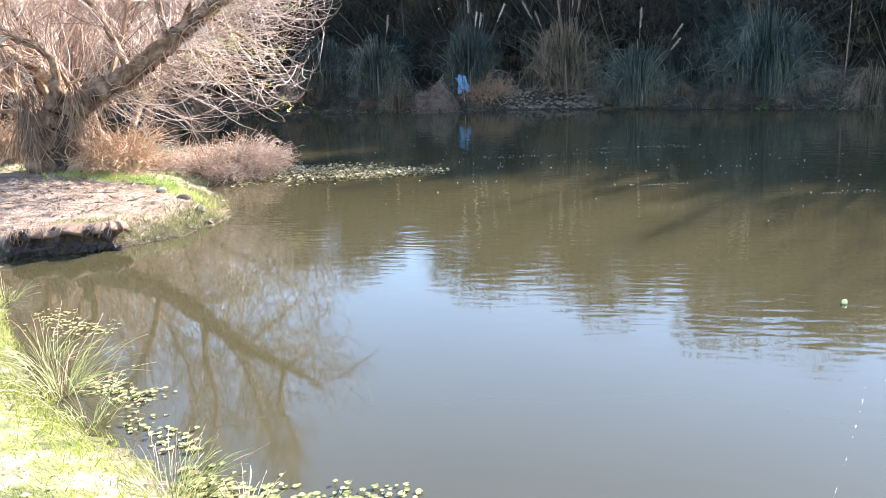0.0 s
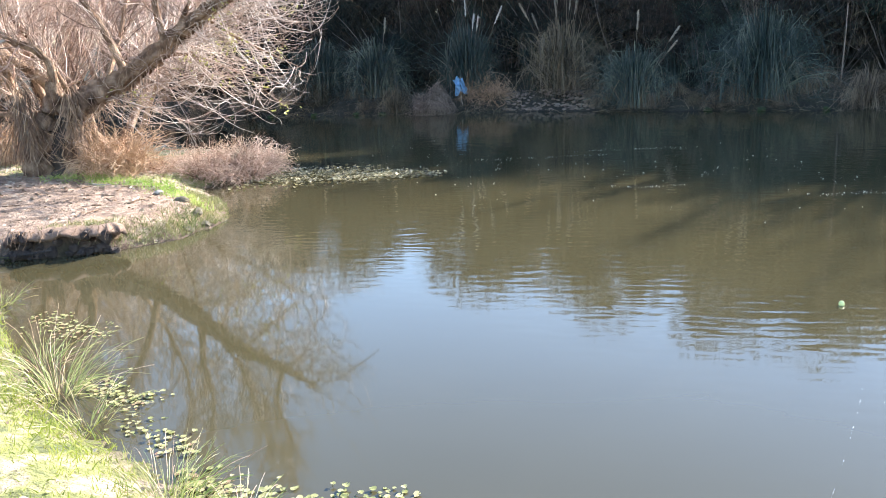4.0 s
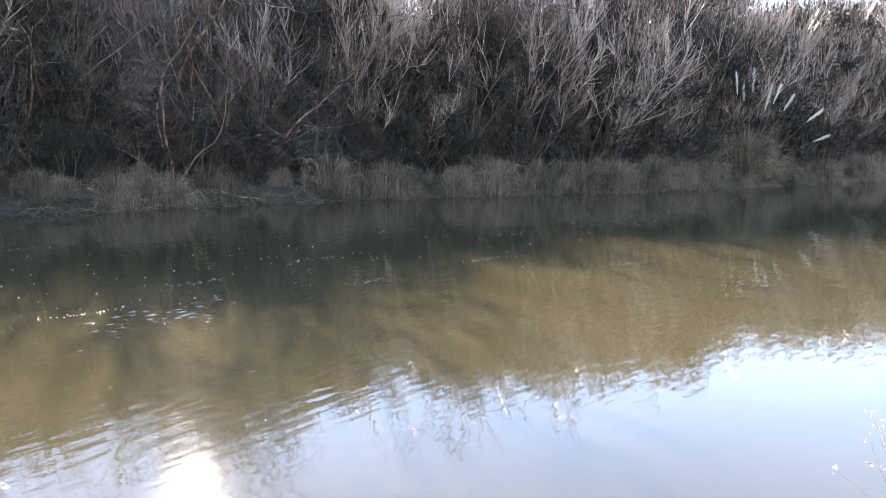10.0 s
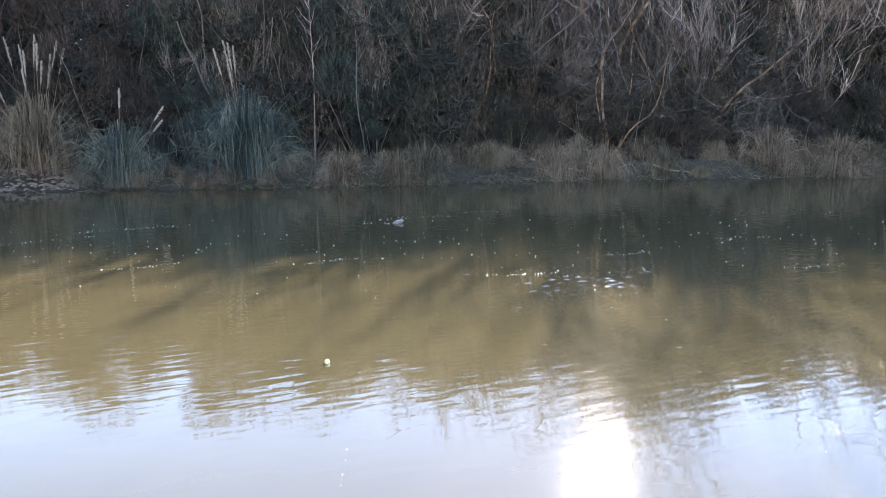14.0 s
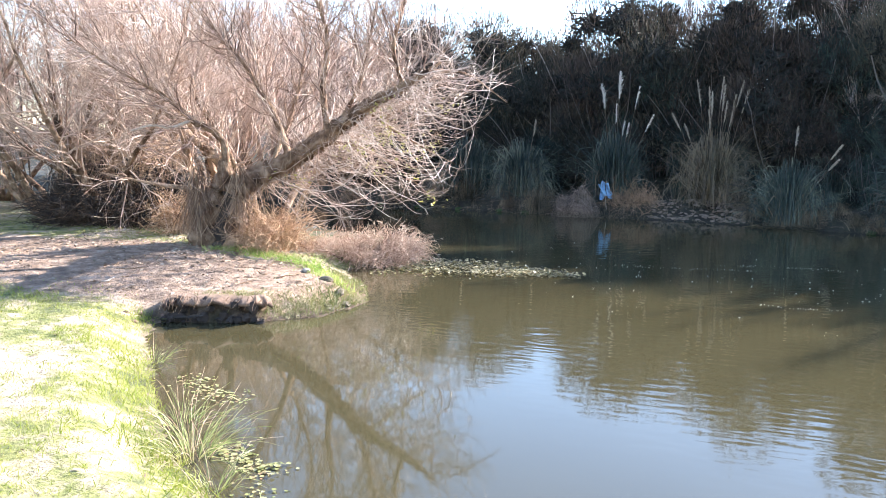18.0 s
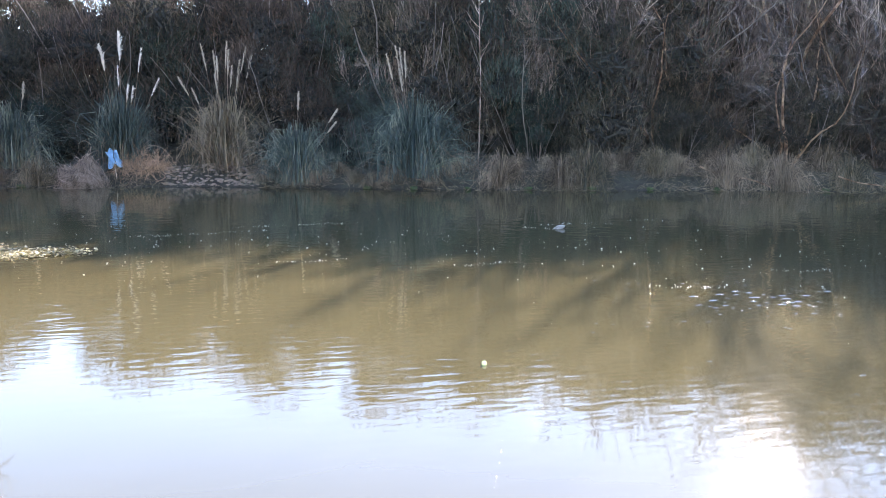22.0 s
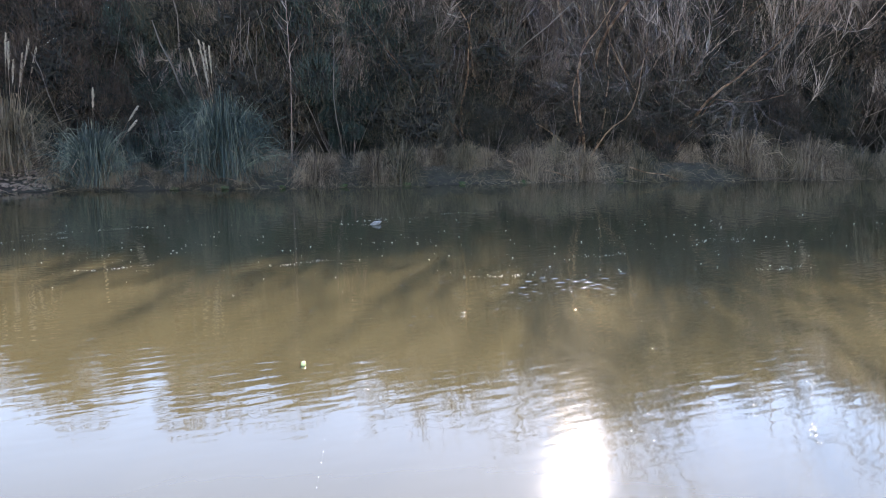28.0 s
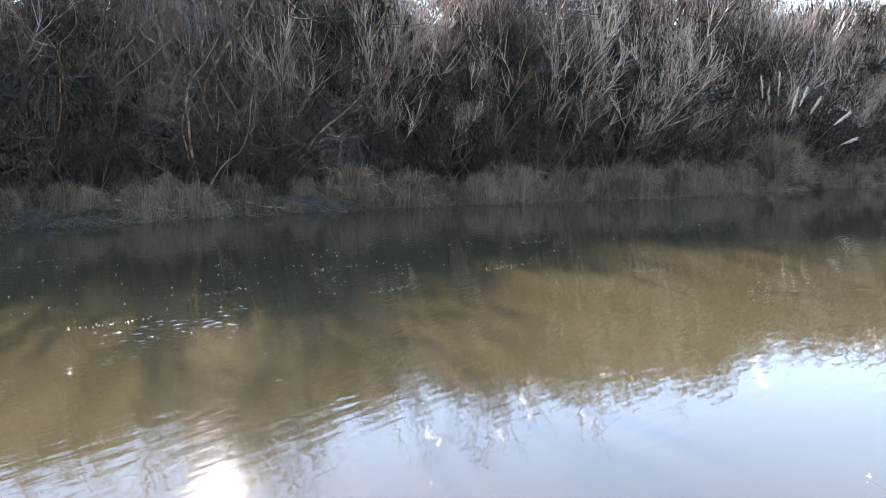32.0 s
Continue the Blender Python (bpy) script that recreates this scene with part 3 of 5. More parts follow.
def mop(rng, n, foot, apex, spread, least=0.1):
    """Blades that rise close together, turn over at the top and hang straight down."""
    a, u = rng.uniform(0, 6.28, n), rng.uniform(0, 1, n) ** 0.55
    top_z, hang = apex * rng.uniform(0.55, 1.08, n) * (1.08 - 0.3 * u), apex * rng.uniform(least, 1.1, n)
    floppy = rng.uniform(size=n) < 0.35
    top_z, u = np.where(floppy, top_z * rng.uniform(0.35, 0.8, n), top_z), np.where(floppy, u * 1.35, u)
    way = np.stack([np.cos(a), np.sin(a)], -1) + 0.22 * rng.normal(size=(n, 2))
    out = []
    for reach, lift, fall in ((0.0, -0.03, 0), (0.22, 0.42, 0), (0.48, 0.78, 0), (0.75, 0.97, 0), (0.96, 1.0, 0.1), (1.1, 1.0, 0.4), (1.16, 1.0, 0.75), (1.18, 1.0, 1.0)):
        r = foot * u + spread * u * reach * (0.85 + 0.15 * rng.normal(size=n))
        out.append(np.concatenate([way * r[:, None], (top_z * lift - hang * fall)[:, None]], 1))
    p = np.stack(out, 1)
    p[..., 2] = np.maximum(p[..., 2], -0.03)
    return p + rng.normal(size=p.shape) * 0.02 * np.linspace(0, 1, 8)[:, None]


def tussock(seed, label, material, n=420):
    rng = np.random.default_rng(seed)
    ob = thing("grass_tussock", (0, 0, 0), label, "grass", "dry tussocks along the far water's edge")
    p = mop(rng, n, 0.10, 0.92, 0.62, 0.55)
    p = p + 0.10 * np.clip(p[..., 2:], 0, 1) * np.array([math.cos(seed), math.sin(seed), 0])
    part("leaf_tuft", (*blades(p, taper(n, 8, 0.013, 0.006, rng), rng), material), ob, kind="stuff")
    return ob


def plume_mesh(rng, foot, way, long, size, fluffy):
    """A stalk and its feathery head: many fine hairs round the upper stalk."""
    p = grow(rng, [foot], [way], [long], 9, 0.015, (way[0] * 0.5, way[1] * 0.5, -0.12))
    at, d, u = sprout(rng, p[:, 6:], fluffy, 0.1, 1.0)
    u = (u - 0.1) / 0.9
    full = np.sin(np.clip(u, 0.03, 1) * np.pi * 0.93) ** 0.7
    out = unit(rng.normal(size=d.shape))
    hairs = grow(rng, at, d * 1.3 + out * 0.4 + (0.12, 0, 0), size * full * rng.uniform(0.5, 1.3, fluffy) + 0.03, 4, 0.1, (0.15, 0, -0.55))
    return tubes(p, taper(1, 9, 0.011, 0.004)), blades(hairs, taper(fluffy, 4, 0.016, 0.004), rng)


def pampas(seed, at, label, blade_mat, spread=0.6, apex=1.5, n=900, plumes=(), size=0.22, dead=0, fluff=None):
    """A pampas clump; plumes: the tip of each stalk from the foot of the clump."""
    rng = np.random.default_rng(seed)
    ob = thing("pampas_grass", at, label, "grass", "pampas clumps on the far bank")
    p = mop(rng, n, 0.2, apex, spread)
    stiff = fountain(rng, n // 4, 0.16, apex * 1.25, 8, 0.5, -0.9, 0.03, 0.3)
    part("leaf_tuft", (*joined(blades(p, taper(n, 8, 0.019, 0.005, rng), rng), blades(stiff, taper(n // 4, 8, 0.014, 0.003, rng), rng)), blade_mat), ob, kind="stuff")
    if dead:
        q = mop(rng, dead, 0.25, apex * 0.6, spread * 1.05)
        part("dead_skirt", (*blades(q, taper(dead, 8, 0.018, 0.004, rng), rng), dry_grass), ob, "dry tan dead leaves round the foot", kind="stuff")
    for x, y, z, *dim in plumes:
        foot = np.array([x * 0.25, y * 0.25, 0.2])
        d = np.array([x, y, z]) - foot
        stalk, head = plume_mesh(rng, foot, unit(d), np.linalg.norm(d), size * (0.55 if dim else 1), 60 if dim else 170)
        s = part("stalk", (*stalk, dry_grass), ob)
        part("plume", (*head, fluff or plume_fluff), s, "pale feathery seed plume")
    return ob


def planted(source, x, y, size, turn, sink=0.03, wide=1.0):
    m = pose(x, y, height(x, y) - sink, 0, 0, turn) @ Matrix.Diagonal((size * wide, size * wide, size, 1))
    return copy_thing(source, m)


def set_down(source, x, y, size, turn, wide=1.0):
    """Puts the first-built one of a kind into its own place."""
    source.matrix_world = pose(x, y, height(x, y) - 0.03, 0, 0, turn) @ Matrix.Diagonal((size * wide, size * wide, size, 1))


def spread_out(sources, places):
    """Copies of some first-built plants at (x, y, size, turn, wide); the first places take the originals."""
    for q, (x, y, size, turn, wide) in enumerate(places):
        if q >= len(sources):
            planted(sources[q % len(sources)], x, y, size, turn, 0.03, wide)
    for source, p in zip(sources, places):
        set_down(source, *p)


# ---- the leaning willow on the point ----
rng = np.random.default_rng(11)
lean_tree = thing("leaning_willow", (-7.0, 9.5, 0.3), "gnarled leaning willow with bare tan twigs on the dirt point", "tree")
O = np.array([-7.0, 9.5, 0.3])
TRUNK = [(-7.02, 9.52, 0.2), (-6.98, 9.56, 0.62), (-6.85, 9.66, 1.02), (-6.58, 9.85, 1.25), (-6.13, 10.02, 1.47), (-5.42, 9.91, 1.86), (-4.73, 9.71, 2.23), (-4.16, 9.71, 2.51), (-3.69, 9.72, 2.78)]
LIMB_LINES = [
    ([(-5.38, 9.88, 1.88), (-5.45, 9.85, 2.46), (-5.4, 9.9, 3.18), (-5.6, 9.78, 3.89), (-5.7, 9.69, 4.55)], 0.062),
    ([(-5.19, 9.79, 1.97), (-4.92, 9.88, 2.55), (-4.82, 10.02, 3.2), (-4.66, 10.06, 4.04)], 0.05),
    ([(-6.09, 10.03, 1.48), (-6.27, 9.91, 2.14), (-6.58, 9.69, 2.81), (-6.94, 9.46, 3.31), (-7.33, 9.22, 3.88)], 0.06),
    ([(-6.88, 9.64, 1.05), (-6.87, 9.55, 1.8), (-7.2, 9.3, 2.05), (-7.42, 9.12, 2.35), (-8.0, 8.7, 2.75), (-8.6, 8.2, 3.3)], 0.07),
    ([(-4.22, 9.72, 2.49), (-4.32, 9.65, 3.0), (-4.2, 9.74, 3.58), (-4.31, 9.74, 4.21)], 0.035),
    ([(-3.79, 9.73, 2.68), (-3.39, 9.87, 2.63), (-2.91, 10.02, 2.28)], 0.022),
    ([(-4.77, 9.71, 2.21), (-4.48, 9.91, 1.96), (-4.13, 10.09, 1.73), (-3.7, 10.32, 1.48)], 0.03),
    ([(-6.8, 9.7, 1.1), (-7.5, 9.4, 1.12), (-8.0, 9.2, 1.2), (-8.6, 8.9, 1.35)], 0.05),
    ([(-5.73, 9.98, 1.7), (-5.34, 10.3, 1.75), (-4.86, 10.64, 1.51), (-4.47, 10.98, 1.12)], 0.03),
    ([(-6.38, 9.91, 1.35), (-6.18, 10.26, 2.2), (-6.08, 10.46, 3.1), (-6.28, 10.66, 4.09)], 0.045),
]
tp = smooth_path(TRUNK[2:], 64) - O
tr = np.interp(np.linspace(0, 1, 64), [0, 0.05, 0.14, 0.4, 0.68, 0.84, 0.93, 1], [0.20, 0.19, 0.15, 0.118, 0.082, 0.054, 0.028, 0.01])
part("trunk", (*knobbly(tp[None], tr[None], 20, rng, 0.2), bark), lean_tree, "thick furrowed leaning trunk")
# Solid core whose dark colour stands for the shade of the hollow.
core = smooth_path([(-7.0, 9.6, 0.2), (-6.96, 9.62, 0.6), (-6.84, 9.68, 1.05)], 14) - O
part("hollow_core", (*knobbly(core[None], taper(1, 14, 0.21, 0.15), 12, rng, 0.2), shade_dark_wood), lean_tree, "near-black core painted as the shade in the trunk's hollow")
for a, r, lift in ((160, 0.11, 1.1), (345, 0.065, 1.1), (20, 0.07, 1.1), (90, 0.12, 1.05)):
    c, s = math.cos(radians(a)), math.sin(radians(a))
    p = smooth_path([(0.36 * c - 0.02, 0.36 * s + 0.05, -0.12), (0.29 * c, 0.29 * s + 0.06, 0.2), (0.25 * c + 0.05, 0.25 * s + 0.1, 0.5), (0.13 * c + 0.17, 0.13 * s + 0.18, lift - 0.3)], 16)
    part("root_stem", (*knobbly(p[None], np.interp(np.linspace(0, 1, 16), [0, 0.2, 0.4, 1], [r * 1.2, r * 1.1, r, r * 0.8])[None], 10, rng, 0.22), bark), lean_tree, "gnarled stem of the hollow trunk foot")
stem = smooth_path([(-7.22, 9.42, 0.18), (-7.17, 9.44, 0.5), (-7.08, 9.5, 0.85), (-6.95, 9.56, 1.15), (-6.87, 9.57, 1.5)], 26) - O
part("root_stem", (*knobbly(stem[None], np.interp(np.linspace(0, 1, 26), [0, 0.08, 0.25, 0.6, 1], [0.25, 0.2, 0.165, 0.14, 0.07])[None], 14, rng, 0.2), bark), lean_tree, "thick upright stem beside the hollow")
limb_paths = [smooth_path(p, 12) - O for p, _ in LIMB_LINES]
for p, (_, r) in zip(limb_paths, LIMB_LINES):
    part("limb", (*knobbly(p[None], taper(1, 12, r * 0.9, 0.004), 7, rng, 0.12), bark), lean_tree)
snag = smooth_path([(-7.2, 9.3, 2.05), (-7.42, 9.15, 1.95), (-7.62, 9.0, 1.98), (-7.85, 8.85, 1.90)], 8) - O
part("dead_limb", (*knobbly(snag[None], taper(1, 8, 0.03, 0.010), 7, rng, 0.1), dead_wood), lean_tree, "bleached broken dead limb")
limbs = np.stack([p for q, p in enumerate(limb_paths) if q not in (4, 5, 6, 7, 8)])
br, mesh, tw = twig_levels(rng, limbs, 430, 6600, 1.3, 0.42, 0.0085, 0.0021, (0.05, 0, 0.8), (0.05, 0, 0.4), 1.0, 0.9, 0.15)
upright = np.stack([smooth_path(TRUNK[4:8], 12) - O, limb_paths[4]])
br, over, tw = twig_levels(rng, upright, 110, 1500, 0.72, 0.3, 0.0075, 0.0021, (-0.5, 0, 1.6), (-0.1, 0, 0.6), 1.3, 0.9, 0.1)
part("twig_crown", (*joined(mesh, over), twig_tan), lean_tree, kind="stuff")
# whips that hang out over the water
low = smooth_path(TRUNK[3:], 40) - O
drooping = np.concatenate([limb_paths[q] for q in (5, 6, 8)] + [low[::2]])
n = 560
s = rng.uniform(0, 1, n) ** 0.8
at = np.where((rng.uniform(size=n) < 0.45)[:, None], drooping[rng.integers(0, len(drooping), n)], low[(s * (len(low) - 1)).astype(int)])
at = at + rng.normal(size=(n, 3)) * 0.05
u = np.linspace(0, 1, 13)[None, :, None]
reach = rng.uniform(0.35, 1.7, n)[:, None, None]
ways = np.stack([0.75 + 0.4 * rng.normal(size=n), 0.2 + 0.6 * rng.normal(size=n), 0.25 * rng.normal(size=n)], -1)[:, None]
fall = (rng.uniform(0.3, 1.6, n) - 0.35 * s)[:, None, None]
hook = fall * rng.uniform(-0.1, 1.1, n)[:, None, None]
side = rng.normal(size=(n, 1, 3)) * (0.28, 0.28, 0.18)
whips = at[:, None] + reach * (ways * u + side * np.sin(u * 3.4) * u + np.array([0, 0, 1.0]) * (0.2 * u - fall * u**0.85 + hook * u**2.6))
whips = whips + np.cumsum(rng.normal(size=whips.shape), 1) * 0.014 * np.minimum(u * 4, 1)
spot = whips + O
level = 1.8 + (spot[..., 2] - 1.8) * 11.3 / spot[..., 1]
edge_x = np.interp(level, [0.4, 1.1, 1.9, 2.7, 3.3], [-4.4, -4.05, -3.65, -3.25, -3.4])
inside = (spot[..., 0] * 11.3 / spot[..., 1] < edge_x).all(1) & (level > 0.45).all(1)
whips, s = whips[inside], s[inside]
n = len(whips)
at, way, u = sprout(rng, whips, 520, 0.25, 0.95)
ends = grow(rng, at, way + 0.55 * unit(rng.normal(size=way.shape)), rng.uniform(0.12, 0.42, 520), 7, 0.09, np.array([0.1, 0, 0.7]) * rng.uniform(0, 1.2, (520, 1)))
for name, k, material, label in (("hanging_fringe", 0, whip_pale, "thin pale twigs hanging over the water"), ("hanging_fringe", 1, twig_tan, "thin brown twigs hanging over the water")):
    a, b = whips[k::2], ends[k::2]
    part(name, (*joined(tubes(a, taper(len(a), 13, 0.0052, 0.0016, rng), 4), tubes(b, taper(len(b), 7, 0.0022, 0.0011, rng), 3)), material), lean_tree, label, kind="stuff")
at, way, u = sprout(rng, whips[s < 0.5], 16, 0.05, 0.95)
at = np.repeat(at, 20, 0) + rng.normal(size=(320, 3)) * (0.09, 0.09, 0.08)
part("leaf_spray", (*leaves(at, rng.normal(size=at.shape), rng.uniform(0.014, 0.028, 320), rng, 2.6), yellow_leaf), lean_tree, "last yellow-green leaves", kind="stuff")


# Stalk colour darkened to stand for the shaded hollow below the twigs.
shade_stalk = plant_material("shade_stalk", [(0.2, (0.018, 0.011, 0.008)), (0.6, (0.045, 0.028, 0.02)), (0.9, (0.13, 0.08, 0.052))], 0.8)
dead_vine = plant_material("dead_vine", [(0.15, (0.07, 0.037, 0.022)), (0.5, (0.21, 0.125, 0.077)), (0.9, (0.45, 0.30, 0.19))], 0.7)


# stalks that hang straight down against the trunk, with a gap over the hollow
a = np.radians(np.concatenate([rng.uniform(190, 268, 330), rng.uniform(346, 405, 190)]))
hang = np.stack([0.33 * np.cos(a) * rng.uniform(0.8, 1.2, 520) + 0.02, 0.33 * np.sin(a) * rng.uniform(0.8, 1.2, 520) + 0.05, rng.uniform(0.5, 1.15, 520)], -1)
hang = grow(rng, hang, rng.normal(size=(520, 3)) * 0.25 + (0, 0, -1), hang[:, 2] * rng.uniform(0.25, 1.0, 520), 6, 0.15, (0, 0, -0.4))
more = low[(rng.uniform(0, 0.3, 160) * 39).astype(int)] + rng.normal(size=(160, 3)) * 0.07 - (0, 0.08, 0.02)
more = grow(rng, more, rng.normal(size=(160, 3)) * 0.3 + (0, 0, -1), rng.uniform(0.1, 0.38, 160), 6, 0.1, (0, 0, -0.4))
hang = np.concatenate([hang, more])
part("dead_vine_mat", (*tubes(hang, taper(len(hang), 6, 0.0058, 0.0025, rng), 3), dead_vine), lean_tree, "dry hanging vine stalks round the trunk", kind="stuff")


def brush(name, seed, at, label, n, rx, ry, h, material, thick=0.004, category="brush", sag=-0.9):
    """A low heap of dry arching stalks."""
    rng = np.random.default_rng(seed)
    ob = thing(name, at, label, category)
    a, r = rng.uniform(0, 6.28, n), rng.uniform(0, 1, n) ** 0.5
    s = np.stack([rx * r * np.cos(a), ry * r * np.sin(a), rng.uniform(-0.05, 0.25, n) * h], -1)
    d = np.stack([0.7 * np.cos(a) * r, 0.7 * np.sin(a) * r, np.full(n, 0.9)], -1) + rng.normal(size=(n, 3)) * 0.4
    p = grow(rng, s, d, h * (1.15 - 0.45 * r) * rng.uniform(0.4, 1.15, n), 6, 0.34, (0, 0, sag))
    at, way, u = sprout(rng, p, n * 3, 0.25, 1.0)
    q = grow(rng, at, way + unit(rng.normal(size=way.shape)), h * rng.uniform(0.08, 0.28, 3 * n), 4, 0.3, (0, 0, sag * 0.5))
    part("stalk_mass", (*tubes(p, taper(n, 6, thick, thick * 0.4, rng), 3), material), ob, kind="stuff")
    part("twig_tangle", (*blades(q, taper(3 * n, 4, thick * 1.1, thick * 0.6, rng), rng), material), ob, kind="stuff")
    return ob


brush("dry_brush", 21, (-5.15, 10.85, 0.0), "rounded heap of dry pinkish brush at the water's edge", 1000, 0.6, 0.75, 0.62, pink_straw, 0.0045)
brush("dry_brush", 22, (-5.75, 10.5, 0.1), "dry tan brush between the willow and the water", 520, 0.45, 0.45, 0.46, pink_straw, 0.0045)
brush("dry_brush", 23, (-5.4, 11.9, 0.0), "dry tan brush behind the point", 500, 0.6, 0.6, 0.5, straw)
brush("dead_grass_clump", 24, (-6.2, 9.85, 0.22), "tall orange dead grass clump against the willow trunk", 230, 0.17, 0.16, 0.9, orange_straw, 0.006, "grass", -0.6)
brush("dead_grass_clump", 27, (-6.42, 9.58, 0.26), "orange dead grass clump beside the hollow of the trunk", 190, 0.14, 0.12, 0.8, orange_straw, 0.005, "grass", -0.6)
brush("dead_grass_clump", 25, (-8.2, 10.3, 0.3), "tan dead grass clump between two willows", 260, 0.28, 0.25, 0.85, orange_straw, 0.006, "grass", -0.6)
brush("dead_grass_clump", 26, (-8.75, 11.05, 0.3), "orange dead grass hanging round an old willow foot", 220, 0.25, 0.25, 0.85, orange_straw, 0.006, "grass", -0.9)
brush("hanging_thicket", 28, (-10.1, 11.5, 0.3), "tangled brown dead stalks hanging over a dark hollow", 420, 0.7, 0.3, 2.0, dead_vine, 0.006, "brush", -0.75)
# Two heaps whose dark colour paints the shade at the hollow's foot.
brush("hanging_thicket", 29, (-9.75, 11.1, 0.3), "matted dead stalks round an old willow foot, coloured near-black as shade", 700, 0.6, 0.35, 1.15, shade_stalk, 0.009, "brush", -0.6)
brush("hanging_thicket", 30, (-10.7, 10.75, 0.3), "matted dead stalks under the tan willow twigs, coloured near-black as shade", 700, 0.5, 0.3, 1.05, shade_stalk, 0.009, "brush", -0.6)

# ---- the other willows of the near side ----
for seed, x, y, h, st, ln, tn in [(31, -9.0, 12.4, 5.6, 6, (0.2, 0.1), 20), (32, -10.5, 11.25, 5.4, 8, (0, -0.1), 0), (33, -12.2, 11.6, 6.2, 7, (0.1, 0), 140), (34, -15.0, 11.2, 6.4, 7, (0.1, 0), 200), (35, -7.9, 12.4, 5.4, 6, (0.1, 0.1), 50)]:
    t = willow(seed, (x, y, height(x, y)), "old bare willow with tangled tan twigs and a dark hollow foot" if seed == 32 else "bare willow with dense tan twigs", h, st, *{31: (300, 4200), 35: (170, 2400)}.get(seed, (320, 6500)), ln, tn, 0.11)
    if seed == 32:
        g = np.random.default_rng(132)
        t.matrix_world = pose(x, y, height(x, y))
        # Stems and root tangle carry the darkness of the shaded void as colour.
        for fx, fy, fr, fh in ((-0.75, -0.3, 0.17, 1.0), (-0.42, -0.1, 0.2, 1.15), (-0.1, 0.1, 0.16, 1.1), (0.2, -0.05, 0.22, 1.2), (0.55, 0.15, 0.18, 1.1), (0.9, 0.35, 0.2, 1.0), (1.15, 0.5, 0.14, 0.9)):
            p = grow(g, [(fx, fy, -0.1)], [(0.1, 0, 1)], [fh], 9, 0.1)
            part("old_stem", (*knobbly(p, taper(1, 9, fr, fr * 0.7), 10, g, 0.2), shade_dark_wood), t, "stem of the hollow foot, coloured dark as its shade")
        n = 1100
        s = g.uniform((-1.0, -0.55, 0.85), (1.35, 0.35, 1.45), (n, 3)) + np.outer(g.uniform(-0.1, 0.3, n), (1, 0.4, 0))
        v = grow(g, s, g.normal(size=(n, 3)) * 0.6 + (0, -0.15, -0.1), 0.55 * g.uniform(0.4, 1.2, n), 6, 0.2, (0, -0.05, -1.2))
        part("dead_vine_mat", (*tubes(v, taper(n, 6, 0.006, 0.002, g), 3), dead_vine), t, "dry hanging vine stalks", kind="stuff")
        s = g.uniform((-1.0, -0.45, 0.4), (1.3, 0.5, 1.15), (520, 3))
        v = grow(g, s, g.normal(size=(520, 3)) * 0.3 + (0, 0, -1), g.uniform(0.3, 1.0, 520), 6, 0.12)
        part("root_tangle", (*tubes(v, taper(520, 6, 0.015, 0.006, g), 4), shade_dark_wood), t, "tangle of roots and dead sticks, coloured dark as the hollow's shade", kind="stuff")

thicket = [willow(41 + q, (-10, 23, 1), "bare willow thicket with tan twigs", 5.2, 7, 170, 2600, (0, 0), 0, 0.09) for q in range(2)]
g = np.random.default_rng(5)
spots = [(-12.0, 22.0), (-11.6, 23.4), (-14.4, 21.4), (-14.5, 22.3), (-17.5, 23.4), (-20.5, 24.2), (-24, 25), (-13, 25.5), (-19, 13.5), (-22, 11.5), (-17.5, 15), (-25, 15), (-20, 8.5)]
spread_out(thicket, [(x, y, (g.uniform(5.0, 5.6) + (0.8 if x < -8.5 else 0) - height(x, y)) / 4.6 if y > 20 else g.uniform(1.0, 1.2), g.uniform(0, 360), 1.1) for x, y in spots])

haze = [bare_shrub(45, "dense leafless thicket shrub with pinkish tan twigs", twig_tan, 9, 170, 2400, 0.5), bare_shrub(46, "dense leafless thicket shrub with dull brown twigs", twig_brown, 9, 170, 2400, 0.6)]
spots = [(-12.4, 24.6), (-13.4, 23.6), (-16, 24.5), (-18.6, 25.2), (-21.5, 25.6), (-14.8, 27), (-11.2, 14.6), (-13.6, 15.2), (-16.2, 13.4), (-18.8, 11.4), (-14.0, 13.0), (-21, 14.5), (-17.2, 9.8)]
spread_out(haze, [(x, y, g.uniform(5.1, 5.7) + (0.8 if x < -8.5 else 0) - height(x, y) if y > 20 else g.uniform(4.6, 5.4), g.uniform(0, 360), g.uniform(0.8, 1.0)) for x, y in spots])

# ---- far bank ----
TOPS = ([-30, -12, -7, -1, 6, 12, 18, 28, 40, 60, 100], [6.1, 6.05, 6.0, 6.7, 7.4, 7.5, 7.9, 8.7, 9.2, 11.2, 14.0])


def top(x):
    return float(np.interp(x, *TOPS))


def off_shore(x, d):
    """A place d metres up the far bank from the water's edge at x."""
    s = (far_y(x + 0.5) - far_y(x - 0.5))
    k = 1 / math.hypot(1, s)
    return x - s * k * d, float(far_y(x)) + k * d


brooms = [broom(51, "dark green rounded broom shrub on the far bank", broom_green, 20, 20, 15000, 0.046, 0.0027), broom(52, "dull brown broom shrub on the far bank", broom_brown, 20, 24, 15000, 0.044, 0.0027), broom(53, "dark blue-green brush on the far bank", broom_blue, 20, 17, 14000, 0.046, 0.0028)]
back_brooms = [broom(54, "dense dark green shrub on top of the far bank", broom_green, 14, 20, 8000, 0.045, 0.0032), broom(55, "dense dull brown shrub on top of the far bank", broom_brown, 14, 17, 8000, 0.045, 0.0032)]
